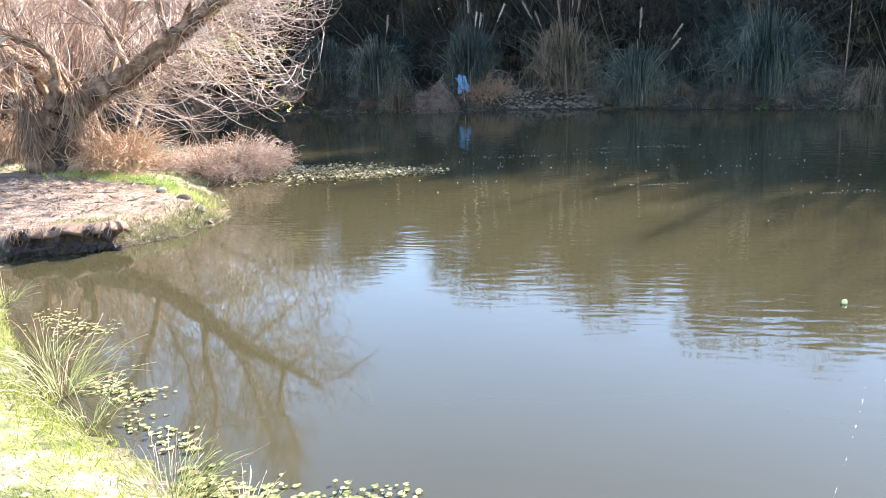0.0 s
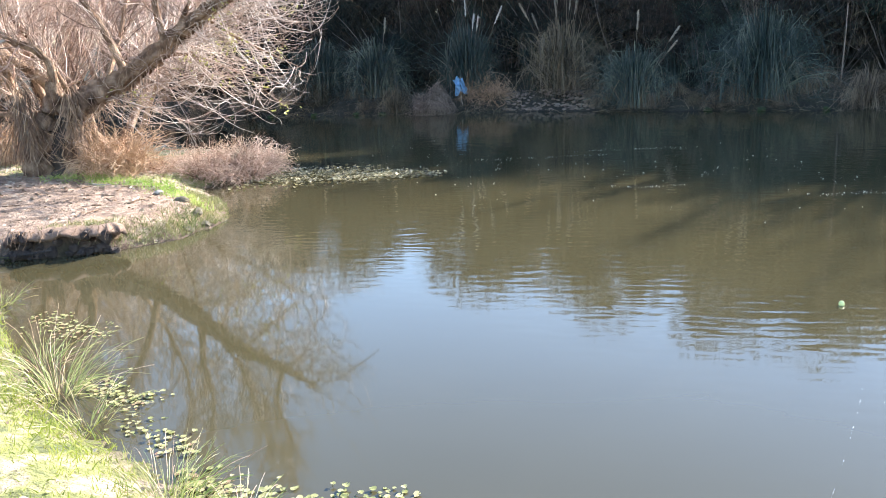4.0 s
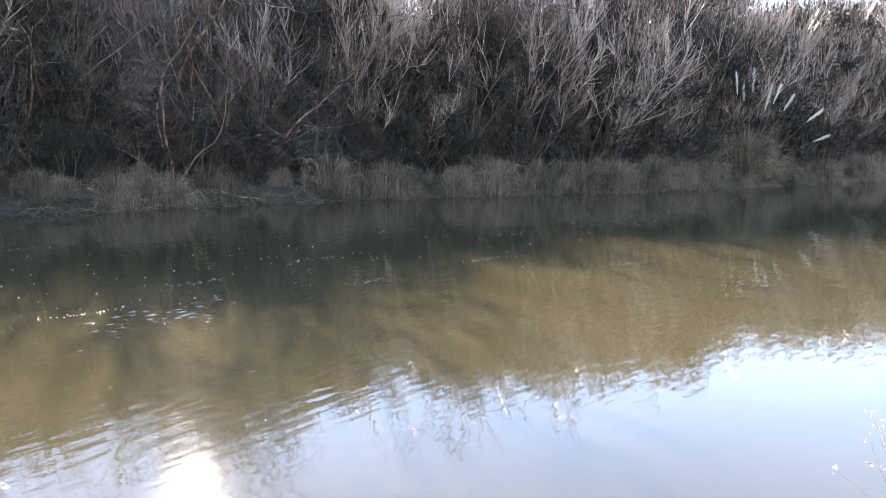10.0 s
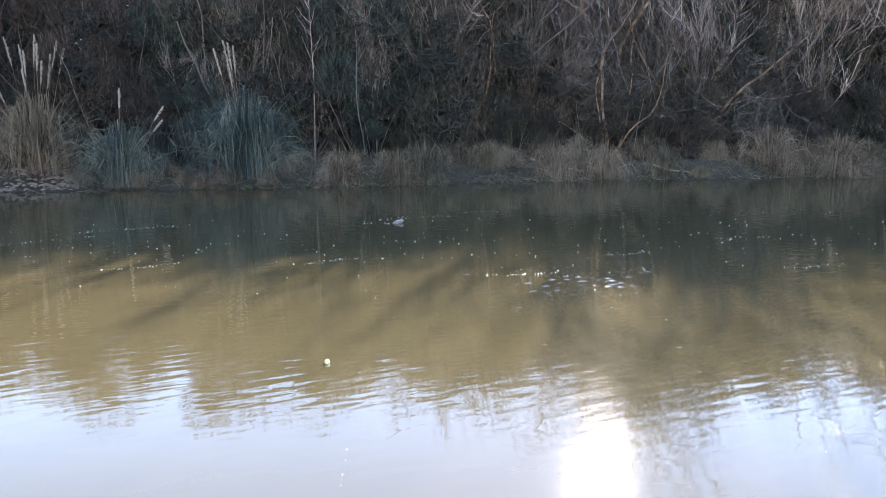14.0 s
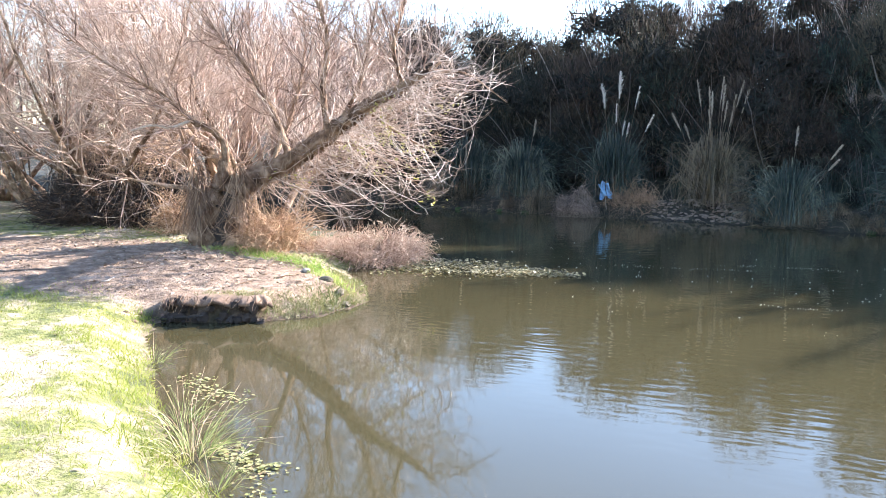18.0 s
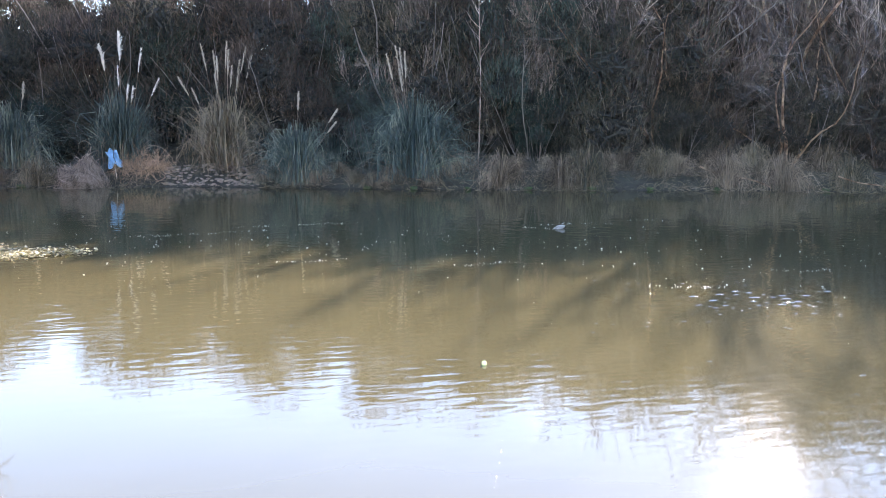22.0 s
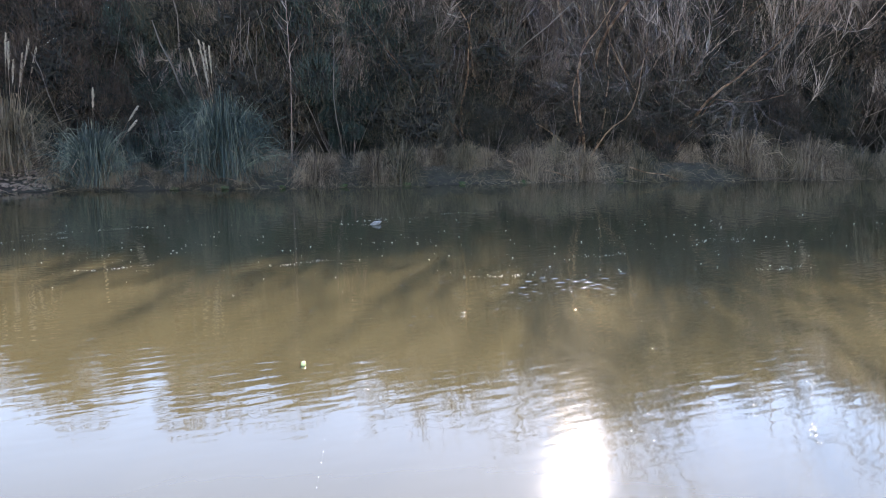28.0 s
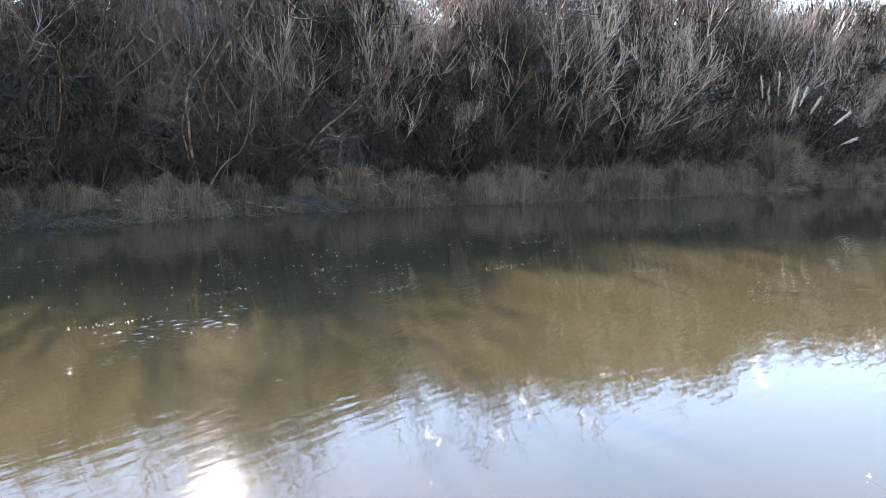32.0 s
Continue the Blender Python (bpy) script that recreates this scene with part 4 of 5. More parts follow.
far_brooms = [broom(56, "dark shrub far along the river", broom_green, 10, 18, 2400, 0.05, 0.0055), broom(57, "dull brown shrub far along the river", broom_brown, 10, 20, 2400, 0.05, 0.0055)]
g = np.random.default_rng(6)


def rows_of_shrubs(rows, x0, share):
    places = []
    for d0, gap, lift in rows:
        x = x0
        while x < 85:
            px, py = off_shore(x + g.uniform(-0.4, 0.4), d0 + g.uniform(-0.4, 0.5))
            if g.uniform() < share(x, d0):
                h = top(px) * lift * g.uniform(0.9, 1.05) - height(px, py) - (0.75 if d0 > 5 and px < 15 else 0)
                places.append((px, py, max(h, 1.1), g.uniform(0, 360), g.uniform(0.85, 1.2) if h < 3 else g.uniform(0.85, 1.1)))
            x += gap * (1.0 if x < 26 else 1.6 if x < 45 else 3.4)
    return places


near_rows = rows_of_shrubs(((1.9, 1.3, 0.33), (2.8, 1.5, 0.72)), -12.0, lambda x, d: 1.0)
third = rows_of_shrubs(((3.9, 1.6, 0.97),), -12.0, lambda x, d: 1.0 if x < 4 else 0.75)
spread_out(brooms, [p for p in near_rows if p[0] < 9])
behind = [p for p in near_rows if p[0] >= 9] + third + rows_of_shrubs(((5.8, 1.7, 1.0), (7.4, 2.6, 1.0)), -12.0, lambda x, d: 1.0)
spread_out(back_brooms, [p for p in behind if p[0] < 24])
spread_out(far_brooms, [p for p in behind if p[0] >= 24])

bares = [bare_shrub(61, "leafless grey shrub with pale upright twigs", twig_grey, 7, 80, 1300), bare_shrub(62, "leafless shrub with pale sunlit twig fans", fan_twig, 6, 46, 420, 0.7), bare_shrub(63, "leafless brown shrub on the far bank", twig_brown, 6, 80, 1300, 0.4), bare_shrub(66, "leafless dark shrub with shining whips", dark_whip, 6, 70, 900, 0.6)]
more_bares = [bare_shrub(64, "leafless dark grey shrub on the far bank", twig_grey, 7, 80, 1300), bare_shrub(65, "leafless shrub with spreading pale twigs", fan_twig, 8, 70, 800, 0.55)]
places = rows_of_shrubs(((2.6, 2.8, 0.55), (3.6, 1.9, 0.92), (5.2, 2.4, 1.09)), 2.5, lambda x, d: 1.0) + rows_of_shrubs(((3.1, 1.7, 0.78), (4.4, 1.7, 1.04)), 9.5, lambda x, d: 1.0)
places = [(x, y, s * (0.84 if x < 9 else 1.0), a, w) for x, y, s, a, w in places]
for x, d0 in ((-1.0, 7), (-4.0, 8.5), (-7, 8), (2.0, 8), (-2.5, 5.5)):
    px, py = off_shore(x, d0)
    places.append((px, py, top(px) * 1.02 - height(px, py), g.uniform(0, 360), 0.8))
spread_out([bares[0], bares[2]], [p for p in places if p[0] < 9])
spread_out([more_bares[0], bares[3]], [p for p in places if 9 <= p[0] < 17])
# a gap in the row behind the white plumes
spread_out([bares[1], more_bares[1]], [p for p in places if p[0] >= 17 and not 31.7 < p[0] < 32.2])

# two tall willows that shade the middle of the water
for seed, x, d0, h, n2, n3 in ((74, 12.2, 3.0, 8.3, 270, 3000), (75, 14.3, 3.6, 8.3, 230, 2400), (76, 20.9, 3.0, 7.4, 240, 1900)):
    px, py = off_shore(x, d0)
    willow(seed, (px, py, height(px, py)), "tall bare willow crowded with thin twigs behind the water", h, 7, n2, n3, (0, 0), 0, 0.07, dark_whip, 0.009, (0, 0, 0.3), 0.26)

# willows whose whips hang toward the water on the far side
for seed, x, d0, h in ((71, 12.0, 1.9, 5.6), (72, 14.6, 2.4, 5.6), (73, 9.6, 3.0, 5.8)):
    px, py = off_shore(x, d0)
    willow(seed, (px, py, height(px, py)), "bare far-bank willow with shining arched twigs", h, 6, 150, 1100, (-0.2, -0.2), 0, 0.05, dark_whip, 0.006, (-0.9, -0.5, -0.25))

dull_plume = plant_material("weathered_plume", [(0.1, (0.24, 0.20, 0.15)), (0.9, (0.46, 0.40, 0.32))], 0.8, 0.4)
pampas(81, (-3.1, 20.4, height(-3.1, 20.4)), "blue-green pampas clump with five pale plumes", pampas_leaf, 0.5, 1.75, 620, [(-0.28, 0, 2.8), (0.0, 0.05, 3.08), (0.46, 0.1, 2.75, 1), (0.74, 0, 2.1, 1), (0.03, -0.2, 2.3, 1), (0.16, -0.25, 1.9, 1), (0.32, -0.2, 1.85, 1)], 0.12, 100)
pampas(82, (-0.75, 20.0, height(-0.75, 20.0)), "tan pampas clump with many upright dry stalks", dull_sedge, 0.6, 1.75, 680, [(-0.75, 0, 2.2), (-0.6, 0.1, 1.9), (-0.3, 0.1, 2.9), (-0.12, 0, 2.6), (0.05, 0.2, 2.95), (0.22, -0.1, 2.75), (0.35, 0.1, 2.55), (0.5, 0, 2.85), (0.62, 0.1, 2.7), (-0.2, 0.2, 2.75), (0.12, 0.1, 2.4), (-0.05, 0.0, 2.2), (0.28, 0.0, 2.3)], 0.05, 140, dull_plume)
pampas(83, (0.88, 18.85, height(0.88, 18.85)), "small green pampas clump with one thin plume", pampas_leaf, 0.55, 1.3, 560, [(0.05, 0, 2.0), (0.8, 0.1, 1.7), (0.68, 0.0, 1.45)], 0.045, 60, dull_plume)
pampas(84, (3.5, 18.2, height(3.5, 18.2)), "large blue-green pampas clump with a narrow sheaf of plumes", pampas_leaf, 0.85, 1.8, 820, [(-0.44, 0, 2.75), (-0.34, 0.1, 2.9), (-0.26, 0, 2.85), (-0.16, 0.1, 2.8), (-0.3, 0.05, 2.4)], 0.05, 100, dull_plume)
pampas(85, (-5.6, 20.9, height(-5.6, 20.9)), "grey-green reedy pampas clump on the far bank", pampas_leaf, 0.65, 1.5, 900, [(0.25, 0, 2.0)], 0.05, 80, dull_plume)
pampas(86, (-7.2, 21.1, height(-7.2, 21.1)), "dull green reed clump by the far water", pampas_leaf, 0.65, 1.5, 900, [(-0.1, 0, 2.1)], 0.05, 80, dull_plume)
pampas(87, (30.6, 8.2, height(30.6, 8.2)), "grey-green pampas clump with a fan of white plumes", dull_sedge, 1.0, 1.8, 1000, [(-0.15, 0.5, 3.75), (0.1, 0.2, 3.45), (0.25, -0.1, 3.9), (0.3, -0.4, 3.4), (0.45, -0.7, 3.4), (0.2, -0.5, 3.0), (0.5, -1.1, 3.1), (0.7, -1.9, 2.8), (0.8, -2.3, 2.0)], 0.15, 200)
pampas(88, (1.9, 20.4, height(1.9, 20.4)), "dark green pampas clump under the shrubs", pampas_leaf, 0.6, 1.2, 500, (), 0.1, 80)

tuss = [tussock(91, "arching dry tan grass tussock at the far water's edge", dry_grass), tussock(92, "drooping straw-coloured tussock at the far water's edge", dry_grass), tussock(93, "grey-green grass tussock at the far water's edge", dull_sedge, 380)]
g = np.random.default_rng(8)
places = [(*off_shore(x, 0.16), s, g.uniform(0, 360), 0.78) for x, s in ((5.3, 0.95), (6.7, 0.9), (7.2, 1.1), (10.4, 1.0), (11.6, 0.95), (12.9, 0.9), (15.8, 0.9), (17.2, 1.1), (18.4, 0.8), (19.4, 1.1), (20.4, 1.2), (21.6, 1.15), (22.9, 1.2), (24.2, 1.2), (25.6, 1.15), (27.0, 1.1), (28.2, 1.1), (32.5, 1.2), (35, 1.2), (38, 1.3))]
x = -11.0
while x < 58:
    if not -4.4 < x < 4.4:
        px, py = off_shore(x, 0.08 + 1.5 * g.uniform() ** 1.7)
        places.append((px, py, g.uniform(0.35, 0.95) * (1.2 if x > 14 else 1.0), g.uniform(0, 360), g.uniform(0.65, 1.0)))
    x += g.uniform(0.5, 1.25) * (1 if x < 28 else 1.6 if x < 44 else 2.4)
for x in np.arange(0.0, 4.4, 0.42):
    px, py = off_shore(x, g.uniform(0.1, 0.55))
    places.append((px, py, g.uniform(0.28, 0.48), g.uniform(0, 360), g.uniform(0.9, 1.4)))
spread_out(tuss, places)

# low grass that hangs over the far waterline
fringe = np.random.default_rng(9)
n = 12000
fx = fringe.uniform(-13, 46, n)
at = np.array([off_shore(a, b) for a, b in zip(fx, 0.02 + 0.75 * fringe.uniform(0, 1, n) ** 1.6)])
thick = 0.55 + 0.6 * hum(at[:, 0], at[:, 1], 1.4, 21)
keep = fringe.uniform(size=n) < np.clip(thick, 0.12, 1) * np.where((at[:, 0] > -2.2) & (at[:, 0] < 0.1), 0.25, 1)
at = at[keep]
n = len(at)
z = land(at[:, 0], at[:, 1])[0]
p = grow(fringe, np.column_stack([at, z - 0.01]), fringe.normal(size=(n, 3)) * 0.5 + (0.1, -0.5, 0.9), fringe.uniform(0.14, 0.5, n), 5, 0.15, (0, -0.4, -1.6))
p[..., 2] = np.maximum(p[..., 2], 0.004)
edge_grass = thing("shore_grass", (0, 0, 0), "dull green and brown grass hanging over the far waterline", "grass")
part("leaf_tuft", (*blades(p, taper(n, 5, 0.013, 0.004, fringe), fringe), dull_sedge), edge_grass, kind="stuff")

# ---- far bank, small things ----


def sapling(seed, at, label, high, lean=0.0):
    rng = np.random.default_rng(seed)
    ob = thing("sapling", at, label, "tree", "thin saplings on the far bank")
    stem = grow(rng, [(0, 0, -0.05)], [(lean, 0, 1)], [high], 12, 0.03)
    part("trunk", (*tubes(stem, taper(1, 12, 0.02, 0.006), 6), twig_grey), ob)
    at2, way, u = sprout(rng, stem, 26, 0.45, 0.98)
    side = rng.normal(size=(26, 3)) * (1, 1, 0.1)
    br = grow(rng, at2, unit(side) + (0, 0, 0.7), high * 0.2 * (1.25 - u), 6, 0.06, (0, 0, 0.5))
    part("branch_fan", (*tubes(br, taper(26, 6, 0.008, 0.0035, rng), 4), twig_grey), ob, kind="stuff")
    return ob


for q, (x, y, h, ln) in enumerate(((5.18, 18.75, 4.6, 0.01), (4.35, 19.9, 4.3, 0.0), (6.9, 19.2, 3.9, -0.03), (2.2, 22.0, 4.0, 0.0), (16.3, 16.0, 2.6, 0.0), (16.7, 16.2, 2.3, 0.06), (21.5, 14.2, 3.4, -0.1), (24.5, 12.6, 3.2, 0.05), (26.5, 11.5, 3.5, -0.05))):
    sapling(200 + q, (x, y, height(x, y)), "thin pale leafless sapling on the far bank", h, ln)

dry_straw = plant_material("weathered_straw", [(0.25, (0.06, 0.044, 0.034)), (0.9, (0.40, 0.31, 0.25))], 0.8, gloss=0.2)


def stalk_dome(seed, at, label, n, rx, ry, h, material):
    """A heap of cut stalks that lie down its sides like thatch."""
    rng = np.random.default_rng(seed)
    ob = thing("brush_pile", at, label, "brush")
    a, t0 = rng.uniform(0, 6.28, n), rng.uniform(0, 1.25, n)
    t = t0[:, None] + np.linspace(0, 1, 6)[None] * rng.uniform(0.3, 0.8, (n, 1))
    swing = a[:, None] + np.linspace(0, 1, 6)[None] * rng.normal(size=(n, 1)) * 0.7
    puff = rng.uniform(0.72, 1.08, (n, 1)) + 0.1 * np.sin(a * 3 + seed)[:, None] * t0[:, None]
    p = np.stack([rx * np.sin(t) * np.cos(swing) * puff, ry * np.sin(t) * np.sin(swing) * puff, h * np.cos(np.minimum(t, 1.62)) * puff], -1)
    p = p + rng.normal(size=p.shape) * 0.035
    p[..., 2] = np.maximum(p[..., 2] * (1 + 0.25 * np.sin(p[..., 0] * 9)), 0)
    part("stalk_mass", (*tubes(p, taper(n, 6, 0.008, 0.003, rng), 3), material), ob, kind="stuff")
    m = n // 8
    loose = grow(rng, p[rng.integers(0, n, m), 2], rng.normal(size=(m, 3)) * 0.6 + (0, -0.2, 0.5), rng.uniform(0.12, 0.4, m), 5, 0.2, (0, 0, -0.8))
    part("loose_stalks", (*tubes(loose, taper(m, 5, 0.006, 0.002, rng), 3), material), ob, kind="stuff")
    return ob


stalk_dome(95, (-3.88, 19.5, 0.0), "domed pile of grey-brown dead stalks at the far water's edge", 1300, 0.5, 0.42, 0.56, dry_straw)
brush("dead_fern_clump", 96, (-2.6, 19.95, 0.25), "dark russet dead stalks on the far bank", 350, 0.5, 0.3, 0.75, dead_vine, 0.005, "brush", -0.9)
brush("dead_fern_clump", 97, (-0.2, 19.7, 0.2), "brown dead stalks over the rubble", 250, 0.6, 0.3, 0.6, dry_grass, 0.005, "brush", -0.9)


def lump(seed, rx, ry, rz, cuts=2, rough=0.3):
    """A stone: a rounded, dented lump."""
    bm = bmesh.new()
    bmesh.ops.create_icosphere(bm, subdivisions=cuts, radius=1)
    off = Vector((seed * 3.7, seed * 1.3, seed * 2.1))
    for v in bm.verts:
        d = 1 + rough * 2 * noise.noise(v.co * 1.1 + off) + rough * 0.7 * noise.noise(v.co * 3 + off)
        v.co = Vector((v.co.x * rx, v.co.y * ry, v.co.z * rz)) * d
    return bm


def stone(seed, at, rx, ry, rz, label, material, group="", turn=0.0):
    bm = lump(seed, rx, ry, rz)
    me = bpy.data.meshes.new("stone")
    bm.to_mesh(me)
    bm.free()
    me.polygons.foreach_set("use_smooth", np.full(len(me.polygons), False))
    me.materials.append(material)
    ob = new("stone", me)
    ob.matrix_world = pose(*at, (turn * 7) % 31 - 15, (turn * 11) % 27 - 13, turn)
    return tagged(ob, label, "stone", group)


g = np.random.default_rng(12)
for q in range(240):
    x = g.uniform(-2.1, 0.0)
    up = g.uniform(0, 1) ** 1.3
    y = float(far_y(x)) + 0.05 + 0.8 * up
    s = g.uniform(0.018, 0.055)
    stone(q, (x, y, height(x, y) + s * 0.25 + 0.10 * up * math.sin(math.pi * (x + 2.1) / 2.1)), s * g.uniform(0.9, 1.7), s, s * 0.45, "flat brown rubble stone on the far shore", rubble_stone, "rubble on the far shore", g.uniform(0, 360))
for q, x in enumerate((-9.5, -8.3, -7.1, -5.9, -5.2, 2.4, 3.4, 4.6, 5.9, 7.3, 8.6, 10.1, 12.4)):
    stone(40 + q, (x, float(far_y(x)) - 0.02, 0.03), 0.1, 0.07, 0.045, "mossy green stone at the far waterline", moss, "waterline stones", q * 40)
stone(70, (4.46, 11.5, 0.015), 0.085, 0.06, 0.032, "grey wet stone breaking the water surface", wet_stone)
stone(71, (-4.46, 8.06, height(-4.46, 8.06) + 0.01), 0.08, 0.055, 0.045, "dark mossy stone on the grassy bank edge", mossy_soil, "", 20)
stone(72, (-4.95, 8.45, 0.23), 0.07, 0.05, 0.03, "small brown stone on the bank edge", brown_stone)

g = np.random.default_rng(13)
for q, (x, y, s) in enumerate(((-4.1, 7.5, 0.08), (-4.05, 7.75, 0.09), (-4.2, 7.9, 0.1), (-4.6, 7.5, 0.04), (-5.0, 7.9, 0.04))):
    stone(80 + q, (x, y, height(x, y) - s * 0.05), s * 1.1, s * 0.7, s * 0.4, "dark mossy clod on the edge of the dirt point", mossy_soil, "clods on the dirt point", g.uniform(0, 360))

# snagged carrier bag: a crumpled torn sheet hung on a stick
bag = thing("plastic_bag", (-3.22, 19.72, 0.38), "torn pale blue plastic bag snagged on stalks", "bag")
bm = bmesh.new()
bmesh.ops.create_grid(bm, x_segments=18, y_segments=18, size=0.5)
for v in bm.verts:
    a, r = math.atan2(v.co.y, v.co.x), v.co.length * 2
    arm = 0.85 + 0.14 * math.cos(a * 3 + 0.9) + 0.55 * noise.noise(Vector((math.cos(a) * 1.7, math.sin(a) * 1.7, 3.4)))
    x, z = math.cos(a) * r * arm * 0.17, math.sin(a) * r * arm * 0.26
    fold = 0.05 * noise.noise(Vector((x * 16, z * 16, 1.5))) + 0.04 * math.sin(x * 26 + z * 9)
    v.co = Vector((x - 0.25 * z, fold, z * 0.85 + 0.26))
bmesh.ops.solidify(bm, geom=bm.faces[:], thickness=0.004)
me = bpy.data.meshes.new("sheet")
bm.to_mesh(me)
bm.free()
me.materials.append(bag_blue)
part("sheet", me, bag)
stick = smooth_path([(0.06, 0.05, -0.35), (0.02, 0.05, 0.1), (0.03, 0.05, 0.5)], 8)
part("snag", (*tubes(stick[None], taper(1, 8, 0.012, 0.006), 5), dead_wood), bag, "dead stick through the bag")

brush("seed_tangle", 99, (2.58, 20.0, 2.8), "shining pale climber tangle on a far-bank shrub", 40, 0.12, 0.1, 0.3, dry_straw, 0.004, "brush", -0.5)
brush("seed_tangle", 98, (29.6, 12.2, 3.75), "pale ball of dry climber caught in the twigs", 90, 0.1, 0.1, 0.28, dry_straw, 0.006, "brush", -0.3)


def stick_thing(seed, a, b, r, label, bend=0.05, name="stick", material=None):
    rng = np.random.default_rng(seed)
    a, b = np.array(a, float), np.array(b, float)
    mid = [a + (b - a) * t + rng.normal(size=3) * bend * (1, 1, 0.4) for t in (0.35, 0.7)]
    p = smooth_path([a, *mid, b], 9) - a
    ob = new(name, mesh_of(name, *knobbly(p[None], taper(1, 9, r, r * 0.5), 6, rng, 0.1), material or dead_wood))
    ob.matrix_world = pose(*a)
    return tagged(ob, label, "stick", "fallen sticks")


for q, (ax, ay, az, bx, by, bz, r) in enumerate(((-2.25, 19.6, 0.1, -2.6, 19.8, 0.55, 0.018), (-2.3, 19.55, 0.1, -1.9, 19.9, 0.35, 0.014), (10.0, 16.9, 0.5, 11.2, 15.9, 0.1, 0.025), (12.6, 15.5, 0.35, 13.6, 14.9, 0.05, 0.02), (3.1, 18.2, 0.3, 4.0, 17.9, 0.12, 0.015))):
    stick_thing(300 + q, (ax, ay, az), (bx, by, bz), r, "weathered dead branch on the far shore", 0.05, "stick", bark)
g = np.random.default_rng(15)
for q in range(34):
    x, y = g.uniform(-7.6, -4.6), g.uniform(7.0, 9.2)
    a, l = g.uniform(0, 6.28), g.uniform(0.1, 0.45)
    bx, by = x + l * math.cos(a), y + l * math.sin(a)
    _, dn, _, w1, _ = land(np.array([x, bx]), np.array([y, by]))
    if not w1.any():
        stick_thing(320 + q, (x, y, height(x, y) + 0.01), (bx, by, height(bx, by) + 0.012), g.uniform(0.004, 0.011), "grey fallen twig on the bare dirt", 0.02, "stick", dead_wood if q % 9 == 0 else bark)

# ---- on the water ----
rng = np.random.default_rng(16)


def on_water(x, y, margin=0.0):
    z, dn, df, wet, far = land(x, y)
    return wet & (np.minimum(dn, df) > margin)


def floating_discs(x, y, r, rng, z=0.006, tilt=0.12, sides=7):
    """Flat notched leaves lying on the water."""
    m = len(x)
    a = np.linspace(0.25, 2 * np.pi - 0.25, sides)[None] + rng.uniform(0, 6.28, (m, 1))
    rr = r[:, None] * rng.uniform(0.85, 1.1, (m, sides))
    tx, ty = rng.normal(size=(2, m, 1)) * tilt
    px, py = rr * np.cos(a), rr * np.sin(a)
    rim = np.stack([x[:, None] + px, y[:, None] + py, z + np.abs(px * tx + py * ty) + r[:, None] * 0.08], -1)
    mid = np.stack([x, y, np.full(m, z)], -1)[:, None]
    v = np.concatenate([mid, rim], 1)
    j = np.arange(sides - 1)
    f = np.stack([np.zeros_like(j), j + 1, j + 2], -1)[None] + (np.arange(m) * (sides + 1))[:, None, None]
    return v.reshape(-1, 3), f.reshape(-1, 3)


n = 2000
u, t = rng.uniform(0, 1, n), rng.normal(size=n)
px = -4.75 + 2.55 * u**1.2 + 0.1 * rng.normal(size=n)
py = 10.85 - 0.1 * u + t * 0.46 * (1 - 0.75 * u)
ok = on_water(px, py, 0.02)
px, py = px[ok], py[ok]
pads = thing("floating_plants", (0, 0, 0), "raft of small pale floating leaves off the brushy point", "water plants")
part("leaf_mass", (*floating_discs(px, py, rng.uniform(0.008, 0.034, len(px)), rng, 0.006, 0.45), pad_leaf), pads, kind="stuff")

n = 4000
px, py = rng.uniform(-4, 24, n), rng.uniform(4.5, 17, n)
lane = 10.2 - 0.32 * (px - 2)
keep = on_water(px, py, 0.3) & (rng.uniform(size=n) < 0.85 * np.exp(-(((py - lane) / 1.9) ** 2)) + 0.004)
px, py = px[keep], py[keep]
flecks = thing("foam_flecks", (0, 0, 0), "scattered white foam flecks and floating seeds on the river", "foam")
part("fleck_scatter", (*floating_discs(px, py, 0.004 + 0.011 * rng.uniform(0, 1, len(px)) ** 2.5, rng, 0.004, 0.3, 5), foam_white), flecks, kind="stuff")


def scum_line(seed, x, y, long, width, turn):
    """A broken thread of foam along the current."""
    rng = np.random.default_rng(seed)
    m = int(42 * long)
    t = rng.uniform(-0.5, 0.5, m)
    a = radians(turn)
    lx, ly = t * long, rng.normal(size=m) * width * rng.uniform(0.3, 3, m) + 0.06 * np.sin(t * 5 + seed)
    qx, qy = x + lx * math.cos(a) - ly * math.sin(a), y + lx * math.sin(a) + ly * math.cos(a)
    good = on_water(qx, qy, 0.02)
    ob = thing("foam_streak", (0, 0, 0), "thin broken streak of pale foam on the current", "foam", "foam streaks")
    part("bubble_thread", (*floating_discs(qx[good], qy[good], rng.uniform(0.003, 0.010, good.sum()), rng, 0.004, 0.2, 5), foam_white), ob, kind="stuff")


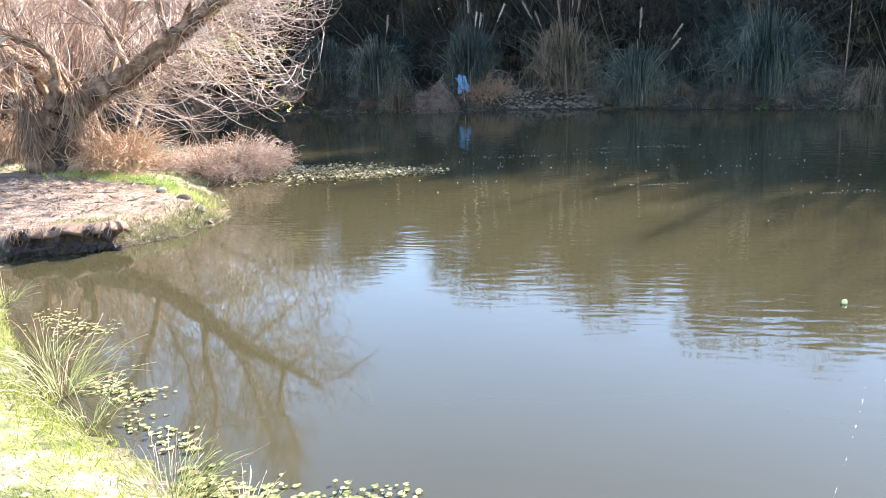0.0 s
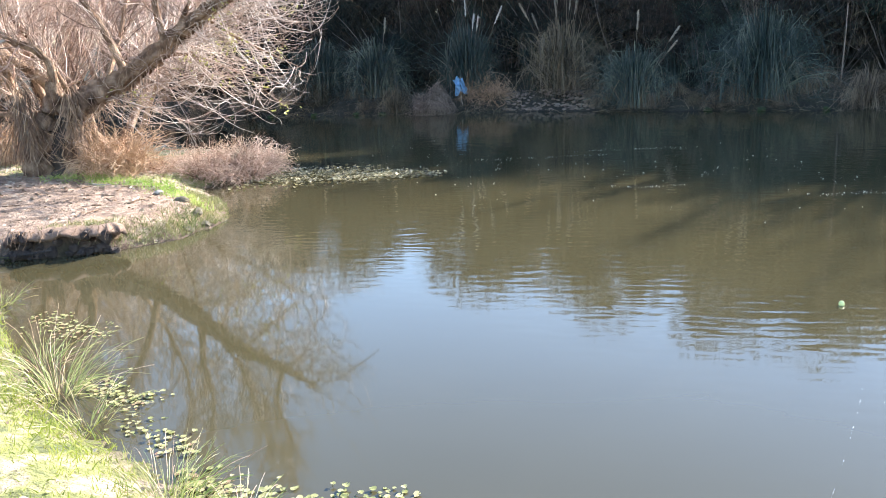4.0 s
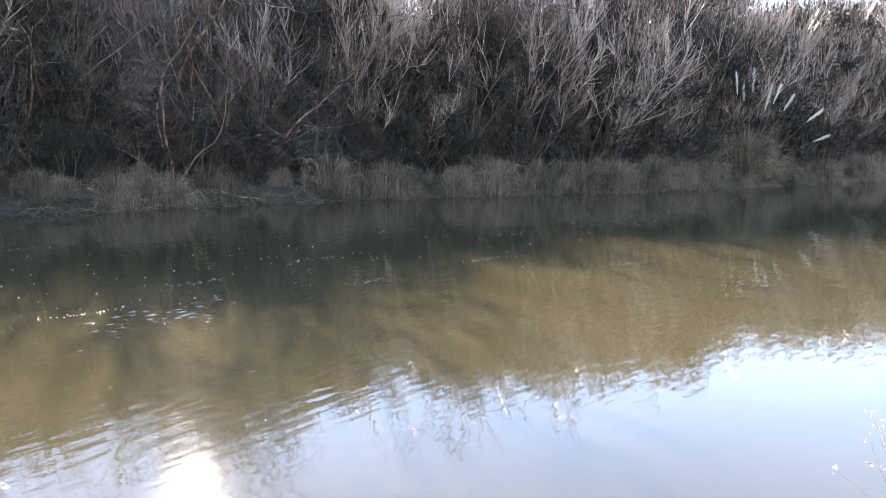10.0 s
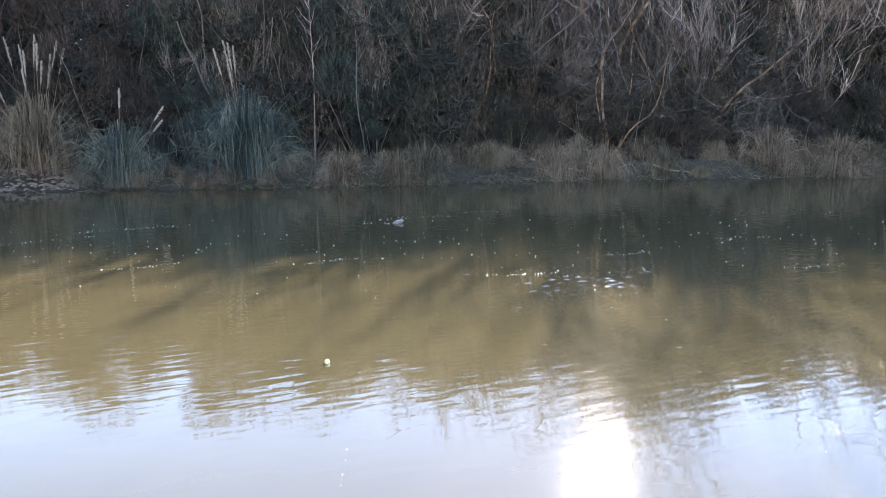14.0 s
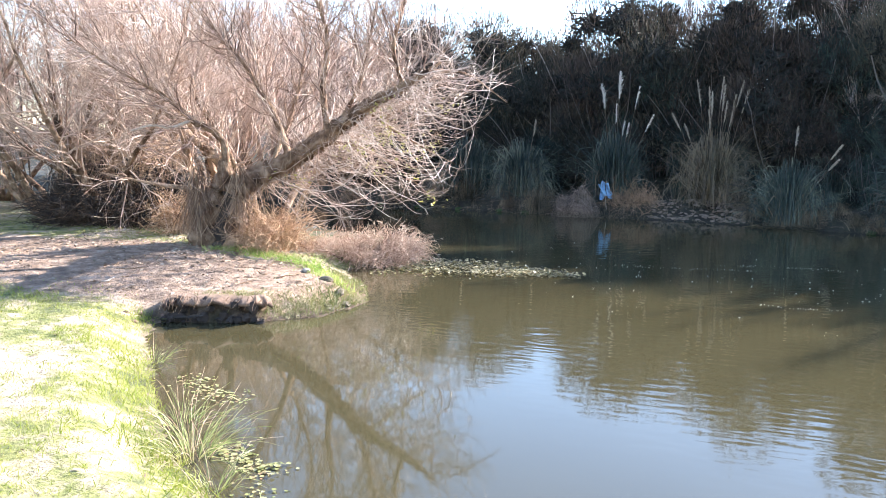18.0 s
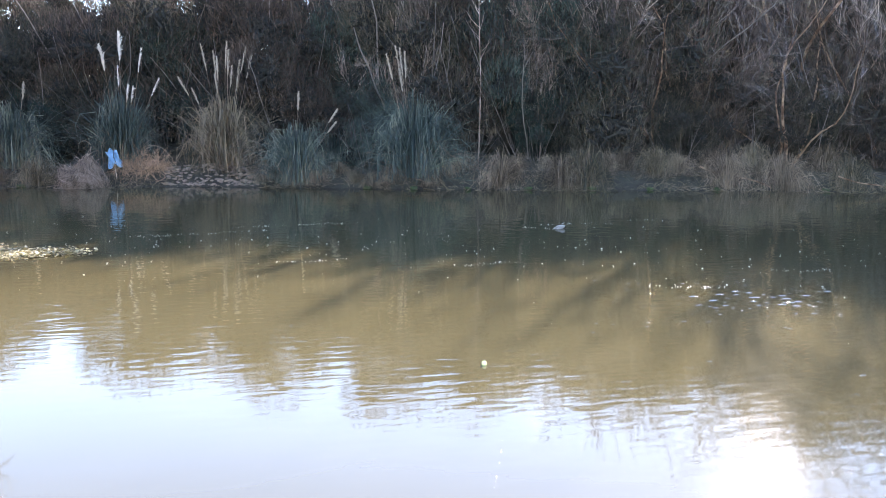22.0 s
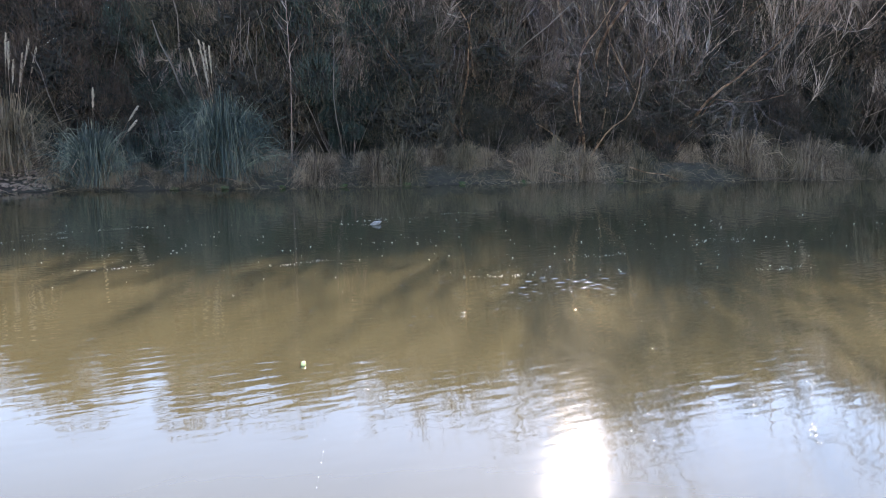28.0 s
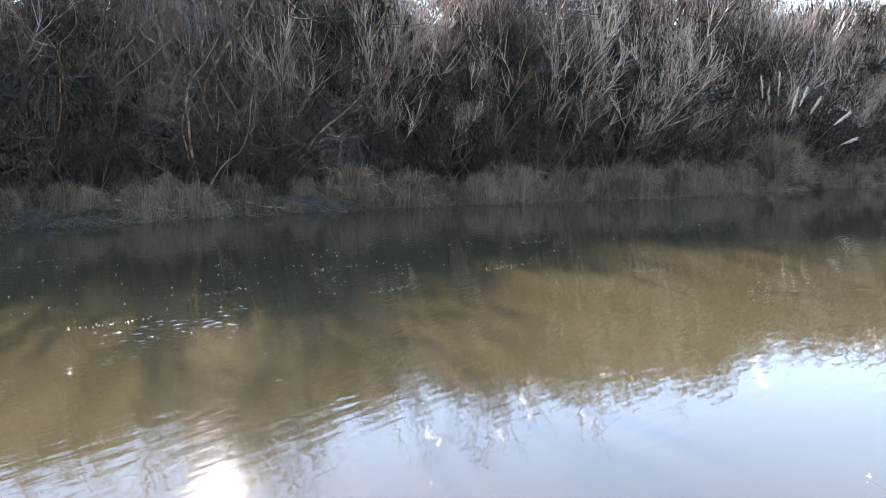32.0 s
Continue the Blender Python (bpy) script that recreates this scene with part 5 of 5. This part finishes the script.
for q, (x, y, l, w, tn) in enumerate(((-4.0, 11.5, 1.6, 0.02, 3), (0.6, 9.6, 0.9, 0.012, -2), (2.6, 9.0, 0.8, 0.02, -6), (0.5, 12.6, 1.8, 0.03, 0), (4.9, 11.9, 1.2, 0.03, -4), (6.2, 12.1, 0.6, 0.04, 0), (4.3, 7.4, 0.9, 0.02, -4), (6.0, 7.9, 0.7, 0.03, -10), (-0.8, 12.0, 2.0, 0.03, 4), (9.8, 6.2, 1.0, 0.03, -20), (8.2, 8.1, 0.8, 0.03, -10), (12.6, 7.3, 0.9, 0.04, -20), (4.2, 11.62, 0.5, 0.03, 0), (10.8, 4.4, 0.8, 0.03, -25), (7.4, 6.4, 0.7, 0.03, -8))):
    scum_line(400 + q, x, y, l, w, tn)

# small standing ripple crests where the current runs over a shallow
crest_water = plain_material("crest_water", (0.045, 0.04, 0.022), 0.035)
g = np.random.default_rng(19)
near_riffle = np.concatenate([g.normal(size=(30, 2)) * (0.42, 0.24), g.normal(size=(150, 2)) * (1.0, 0.75)]) + (4.75, 6.75)
lx = g.uniform(2.0, 15.0, 130)
lane = np.stack([lx, 10.6 - 0.42 * lx + g.normal(size=130) * 0.9], -1)
spot = np.concatenate([near_riffle, lane])
size = np.concatenate([g.uniform(0.016, 0.040, 30), g.uniform(0.008, 0.020, 150), g.uniform(0.006, 0.013, 130)])
ok = on_water(spot[:, 0], spot[:, 1], 0.5)
spot, size = spot[ok], size[ok]
m, rings, segs = len(spot), 4, 9
ang = np.linspace(0, 2 * np.pi, segs, endpoint=False)
verts = []
for q in range(rings):
    r = 1 - q / (rings - 0.6)
    w = size[:, None] * r
    verts.append(np.stack([spot[:, :1] + w * np.cos(ang) * 1.7, spot[:, 1:] + w * np.sin(ang), np.repeat(size[:, None] * 0.2 * (1 - r * r) - 0.001, segs, 1)], -1))
verts.append(np.repeat(np.stack([spot[:, 0], spot[:, 1], size * 0.2 - 0.001], -1)[:, None], segs, 1))
verts = np.stack(verts, 1).reshape(-1, 3)
a, b, c = np.meshgrid(np.arange(m), np.arange(rings), np.arange(segs), indexing="ij")
base = (a * (rings + 1) + b) * segs
faces = np.stack([base + c, base + (c + 1) % segs, base + segs + (c + 1) % segs, base + segs + c], -1).reshape(-1, 4)
crests = thing("ripple_crests", (0, 0, 0), "scattered small glinting ripple crests on the current", "ripples")
part("crest_scatter", (verts, faces, crest_water), crests, kind="stuff")

fl = thing("fishing_float", (1.55, 5.40, 0.0), "yellow-green fishing float standing in the water", "float")
bm = bmesh.new()
bmesh.ops.create_uvsphere(bm, u_segments=16, v_segments=10, radius=0.018)
for v in bm.verts:
    v.co.z = v.co.z * 1.2 + 0.008
me = bpy.data.meshes.new("body")
bm.to_mesh(me)
bm.free()
me.polygons.foreach_set("use_smooth", np.full(len(me.polygons), True))
me.materials.append(float_yellow)
part("body", me, fl, "bright yellow-green bulb")
part("stem", (*tubes(np.array([[(0, 0, 0.02), (0.001, 0, 0.032), (0.001, 0, 0.040)]]), taper(1, 3, 0.003, 0.0012), 6), float_dark), fl, "thin dark antenna")
lp = smooth_path([(1.55, 5.40, -0.02), (1.45, 4.8, -0.03), (1.32, 4.2, -0.001), (1.05, 3.5, 0.002), (0.80, 2.9, 0.01), (0.62, 2.35, 0.05)], 240)
g = np.random.default_rng(20)
lp[:, 2] += np.where(lp[:, 1] > 2.8, 0.003 * np.sin(lp[:, 1] * 21) - 0.0035, 0)
beads = (g.uniform(size=240) < 0.09) & (lp[:, 1] < 4.3) & (lp[:, 1] > 2.8)
lp[beads, 2] = 0.0005
tagged(new("fishing_line", mesh_of("fishing_line", *tubes(lp[None], np.where(beads, 0.0016, 0.00008)[None], 4), line_nylon)), "thin clear fishing line with water beads on the river", "line")

# ---- near bank plants ----


def scatter(rng, n, x0, x1, y0, y1):
    x, y = rng.uniform(x0, x1, n), rng.uniform(y0, y1, n)
    z, dn, df, wet, far = land(x, y)
    return x, y, z, dn, ~wet & ~far


vivid_grass = plant_material("vivid_grass", [(0.1, (0.10, 0.18, 0.02)), (0.6, (0.21, 0.33, 0.05)), (1.0, (0.42, 0.45, 0.14))], 0.45, 0.5)


moss_grass = plant_material("moss_grass", [(0.2, (0.03, 0.042, 0.010)), (0.5, (0.10, 0.115, 0.032)), (0.9, (0.26, 0.24, 0.10))], 0.6, 0.3)


def turf(name, label, seed, n, box, high, thin, chance, material):
    rng = np.random.default_rng(seed)
    x, y, z, dn, dry = scatter(rng, n, *box)
    keep = dry & (rng.uniform(size=n) < chance(x, y, dn))
    x, y, z, dn = x[keep], y[keep], z[keep], dn[keep]
    m = len(x)
    tall = high * rng.uniform(0.4, 1.2, m) * (0.75 + 0.5 * hum(x, y, 3, seed)).clip(0.3, 1.5)
    p = grow(rng, np.stack([x, y, z - 0.005], -1), rng.normal(size=(m, 3)) * 0.45 + (0, 0, 1), tall, 3, 0.2, (0, 0, -0.3))
    ob = thing(name, (0, 0, 0), label, "grass")
    part("leaf_tuft", (*blades(p, taper(m, 3, thin, thin * 0.2, rng), rng), material), ob, kind="stuff")
    return ob


def on_turf(x, y, dn):
    bare = 1.5 * np.exp(-(((x + 6.3) / 2.6) ** 2 + ((y - 7.7) / 1.3) ** 2)) + 0.9 * np.exp(-(((x + 5.2) / 1.5) ** 2 + ((y - 3.2) / 0.9) ** 2)) + np.exp(-(((x + 9) / 3.5) ** 2 + ((y - 8.3) / 0.9) ** 2))
    return np.clip(0.9 - bare + 0.5 * hum(x, y, 2.2, 77), 0, 1) * step(0.05, 0.3, dn)


turf("turf", "sunlit short yellow-green turf on the near bank", 501, 140000, (-7.5, 0.5, 1.2, 6.2), 0.06, 0.0052, lambda x, y, dn: on_turf(x, y, dn) * (0.62 + 0.9 * hum(x, y, 4.5, 31)).clip(0.12, 1) * (0.5 + 0.9 * hum(x, y, 15, 33)).clip(0.08, 1), grass_green)
turf("turf", "thin yellow-green turf further along the bank", 502, 14000, (-16, -5.5, 5.5, 10.5), 0.05, 0.008, on_turf, grass_green)
turf("grass_patch", "vivid green grass patch under the leaning willow", 503, 16000, (-7.1, -4.1, 7.7, 10.0), 0.10, 0.010, lambda x, y, dn: np.exp(-((y - np.interp(x, [-7, -6.4, -5.8, -5.0, -4.3], [9.4, 9.5, 9.25, 8.75, 8.1])) / (0.17 + 0.1 * step(-5.6, -6.5, x))) ** 2) * step(7.95, 8.4, y) * step(0.05, 0.3, dn) * step(-7.0, -6.75, x), vivid_grass)
turf("bank_grass", "longer grass along the near water's edge", 504, 60000, (-5.8, 0.6, 2.0, 6.4), 0.13, 0.005, lambda x, y, dn: np.exp(-((dn - 0.14) / 0.16) ** 2) * (0.6 + 0.6 * hum(x, y, 2.5, 5)).clip(0.1, 1), grass_green)
turf("bank_grass", "olive grass and moss on the edge of the dirt point", 505, 22000, (-5.2, -3.7, 6.5, 9.2), 0.11, 0.0065, lambda x, y, dn: np.exp(-((dn - 0.18) / 0.16) ** 2) * step(6.6, 7.0, y), moss_grass)


def litter(seed, n, box, chance):
    rng = np.random.default_rng(seed)
    x, y, z, dn, dry = scatter(rng, n, *box)
    keep = dry & (rng.uniform(size=n) < chance(x, y, dn))
    at = np.stack([x, y, z + 0.008], -1)[keep]
    m = len(at)
    ob = thing("leaf_litter", (0, 0, 0), "brown fallen leaves and bits of bark on the dirt", "litter")
    part("leaf_mass", (*leaves(at, rng.normal(size=(m, 3)) * 0.35 + (0, 0, 1), rng.uniform(0.012, 0.036, m), rng, 1.8), litter_leaf), ob, kind="stuff")


litter(511, 5000, (-9.5, -4.2, 6.6, 9.9), lambda x, y, dn: 0.35 + 0.4 * hum(x, y, 2, 9) + 0.5 * np.exp(-((y - 9.3) / 0.5) ** 2))
litter(512, 500, (-6.5, -1.5, 1.8, 5.0), lambda x, y, dn: 0.2 + 0.4 * hum(x, y, 2, 19))


def sedge(seed, at, label, n, length, radius=0.12, material=None):
    rng = np.random.default_rng(seed)
    ob = thing("sedge_tuft", at, label, "grass", "sedge tufts on the near bank")
    p = fountain(rng, n, radius, length, 7, 0.9, -1.1, 0.06)
    part("leaf_tuft", (*blades(p, taper(n, 7, 0.0045, 0.0012, rng), rng), material or sedge_green), ob, kind="stuff")
    q = fountain(rng, n // 6, radius, length * 1.2, 7, 1.0, -0.9, 0.06)
    part("stalk_spray", (*tubes(q, taper(n // 6, 7, 0.0016, 0.0008, rng), 3), straw), ob, "bleached dry stalks", kind="stuff")
    return ob


for seed, x, y, n, l, r, label in ((521, -2.95, 3.75, 120, 0.46, 0.13, "thin green sedge tuft leaning over the water"), (522, -2.55, 3.42, 40, 0.34, 0.1, "sedge tuft with dry stalks at the water's edge"), (523, -3.35, 4.15, 40, 0.34, 0.12, "thin sedge tuft on the bank edge"), (524, -1.75, 2.78, 190, 0.26, 0.16, "bright green grass tuft at the water's edge"), (525, -1.35, 2.6, 120, 0.22, 0.14, "low green grass tuft by the pennywort"), (526, -4.5, 5.25, 60, 0.24, 0.12, "short sedge tuft near the undercut")):
    sedge(seed, (x, y, max(height(x, y), 0.0)), label, n, l, r)


def pennywort(seed, label, n, line, spread, size, high=0.014):
    """Round scalloped leaves on short stalks, rooted along the margin."""
    rng = np.random.default_rng(seed)
    u = rng.uniform(0, 1, n)
    p = smooth_path(line, 60)
    c = p[(u * 59).astype(int)] + rng.normal(size=(n, 2)) * spread
    ok = on_water(c[:, 0], c[:, 1], -1)
    c = c[ok]
    m = len(c)
    z = 0.003 + high * rng.uniform(0, 1, m) ** 2
    ob = thing("pennywort", (*p[30], 0.0), label, "water plants", "pennywort along the near margin")
    o = np.array([*p[30], 0.0])
    r = size * rng.uniform(0.55, 1.25, m)
    v, f = floating_discs(c[:, 0], c[:, 1], r, rng, 0.0, 0.16, 11)
    v[:, 2] += np.repeat(z, 12)
    part("leaf_mass", (v - o, f, weed_leaf), ob, kind="stuff")
    foot = np.stack([c[:, 0] + rng.normal(size=m) * 0.03, c[:, 1] + rng.normal(size=m) * 0.03, 0 * z - 0.02], -1)
    tip = np.stack([c[:, 0], c[:, 1], z], -1)
    st = np.stack([foot, (foot + tip) / 2 + (0, 0, 0.006), tip], 1) - o
    part("stalk_mass", (*tubes(st, taper(m, 3, 0.002, 0.0015), 3), sedge_green), ob, kind="stuff")


pennywort(531, "pale green pennywort raft at the water's edge", 330, [(-1.8, 2.98), (-1.45, 2.84), (-1.15, 2.82), (-0.8, 2.9)], 0.055, 0.0145)
pennywort(532, "sparse pennywort on the bank corner", 70, [(-2.35, 3.45), (-2.1, 3.35), (-1.85, 3.15)], 0.05, 0.013)
pennywort(533, "yellowing pennywort under the sedge", 150, [(-2.85, 3.95), (-2.6, 3.75), (-2.35, 3.7)], 0.06, 0.013, 0.012)
pennywort(534, "flat pennywort raft near the bank", 160, [(-3.9, 4.95), (-3.6, 4.75), (-3.25, 4.65)], 0.08, 0.012, 0.006)


def seedy_weed(seed, at, label, n, high, lean):
    """Dry weed: thin stalks with small pale seed heads."""
    rng = np.random.default_rng(seed)
    ob = thing("dry_weed", at, label, "weed", "dry weeds on the near bank")
    p = grow(rng, rng.normal(size=(n, 3)) * (0.08, 0.08, 0), rng.normal(size=(n, 3)) * 0.25 + (lean[0], lean[1], 1), high * rng.uniform(0.6, 1.1, n), 8, 0.08)
    at2, way, u = sprout(rng, p, n * 9, 0.45, 1.0)
    q = grow(rng, at2, way + 0.9 * unit(rng.normal(size=way.shape)), high * 0.14 * rng.uniform(0.4, 1.2, n * 9), 4, 0.15)
    part("stalk_mass", (*joined(tubes(p, taper(n, 8, 0.0028, 0.0012, rng), 4), tubes(q, taper(n * 9, 4, 0.0012, 0.0007, rng), 3)), litter_leaf), ob, kind="stuff")
    tips = np.repeat(q[:, -1], 4, 0) + rng.normal(size=(n * 36, 3)) * 0.008
    part("seed_spray", (*leaves(tips, rng.normal(size=tips.shape), rng.uniform(0.004, 0.010, len(tips)), rng, 1.5), straw), ob, "small pale seed heads", kind="stuff")
    return ob


# ---- the undercut of the dirt point ----
rng = np.random.default_rng(17)
edge = smooth_path([(-4.38, 6.84), (-4.55, 6.7), (-5.0, 6.54), (-5.25, 6.46), (-5.36, 6.4)], 60)
out = np.stack([np.gradient(edge[:, 1]), -np.gradient(edge[:, 0])], -1)
out = unit(out) * np.where((unit(out)[:, 1] > 0)[:, None], -1, 1)
lip_rows = []
for q in range(60):
    fade = math.sin(math.pi * (q + 1) / 61) ** 0.5
    n1, n2, n3 = noise.noise(Vector((q * 0.22, 3, 1))), noise.noise(Vector((q * 0.55, 7, 2))), noise.noise(Vector((q * 1.3, 5, 4)))
    over = (0.03 + 0.14 * n1 + 0.07 * n2 + 0.025 * n3) * fade
    base = height(*(edge[q] - out[q] * 0.3))
    for d, z in ((-0.36, base - 0.03), (-0.2, base + 0.008), (-0.07, base + 0.002 + 0.012 * n2), (over * 0.8, base - 0.03 + 0.07 * n1 + 0.02 * n3), (over, base - 0.055 + 0.08 * n1 + 0.02 * n3), (over * 0.5 - 0.02, base - 0.075 + 0.07 * n1), (-0.12, base - 0.06), (-0.36, base - 0.08)):
        lip_rows.append((*(edge[q] + out[q] * (d + 0.004 * rng.normal())), z + 0.003 * rng.normal()))
i, j = np.meshgrid(np.arange(59), np.arange(8), indexing="ij")
lip_faces = np.stack([i * 8 + j, i * 8 + (j + 1) % 8, (i + 1) * 8 + (j + 1) % 8, (i + 1) * 8 + j], -1).reshape(-1, 4)
soil = stone_material("eroded_soil", (0.085, 0.05, 0.034), (0.26, 0.165, 0.11), 0.95)
tagged(new("bank_lip", mesh_of("bank_lip", lip_rows, lip_faces, soil)), "crumbling overhanging lip of bare dirt at the undercut", "bank", kind="structure")
# Wet soil colour, darkened further for the shade of the undercut.
wet_shade_soil = stone_material("wet_shade_soil", (0.02, 0.0125, 0.009), (0.07, 0.044, 0.031), 0.9)
g = np.random.default_rng(18)
for q in range(30):
    k = int(g.integers(1, 59))
    d = g.uniform(-0.05, 0.06)
    x, y = edge[k] + out[k] * d
    s = g.uniform(0.012, 0.042)
    stone(500 + q, (x, y, g.uniform(0.0, 0.05)), s * 1.3, s, s * 0.8, "clod of wet soil fallen from the undercut, darkened as shade", wet_shade_soil, "clods under the bank", g.uniform(0, 360))
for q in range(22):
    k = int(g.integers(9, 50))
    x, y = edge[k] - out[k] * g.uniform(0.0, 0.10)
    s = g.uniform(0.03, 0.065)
    stone(600 + q, (x, y, g.uniform(0.03, 0.19)), s * 1.2, s * 0.9, s, "lump of root-bound soil in the undercut face, darkened as shade", wet_shade_soil, "clods under the bank", g.uniform(0, 360))
for q in range(9):
    x, y = g.uniform(-5.6, -5.3), g.uniform(5.95, 6.45)
    s = g.uniform(0.015, 0.04)
    stone(560 + q, (x, y, max(height(x, y), 0) + g.uniform(-0.03, 0.02)), s * 1.3, s, s * 0.7, "crumbled brown soil at the end of the undercut", soil, "clods under the bank", g.uniform(0, 360))
stick_thing(360, (-5.28, 6.42, 0.05), (-4.95, 6.50, 0.08), 0.018, "dark drift stick under the bank lip", 0.02, "stick", shade_dark_wood)
roots = thing("bank_roots", (0, 0, 0), "dark fine roots hanging from the undercut lip", "roots")
k = g.integers(2, 58, 32)
starts = np.concatenate([edge[k] + out[k] * g.uniform(-0.02, 0.10, (32, 1)), np.full((32, 1), 0.27)], 1)
hang = grow(g, starts, np.concatenate([out[k] * 0.5, np.full((32, 1), -0.6)], 1) + g.normal(size=(32, 3)) * 0.3, g.uniform(0.06, 0.2, 32), 5, 0.25, (0, 0, -0.6))
part("root_fringe", (*tubes(hang, taper(32, 5, 0.004, 0.0015, g), 3), bark), roots, kind="stuff")

for seed, x, y, n, h, ln in ((541, 2.8, 0.2, 14, 0.6, (-0.05, 0.15)), (542, 2.95, 0.02, 18, 0.85, (-0.15, 0.3)), (543, 3.0, -0.2, 18, 1.0, (-0.15, 0.35)), (544, 2.74, 0.0, 14, 0.55, (-0.05, 0.2))):
    seedy_weed(seed, (x, y, height(x, y)), "dry grey weed with pale seed heads over the water", n, h, ln)
sedge(545, (2.75, 0.0, height(2.75, 0.0)), "bleached dry grass tuft on the near bank", 260, 0.55, 0.16, straw)
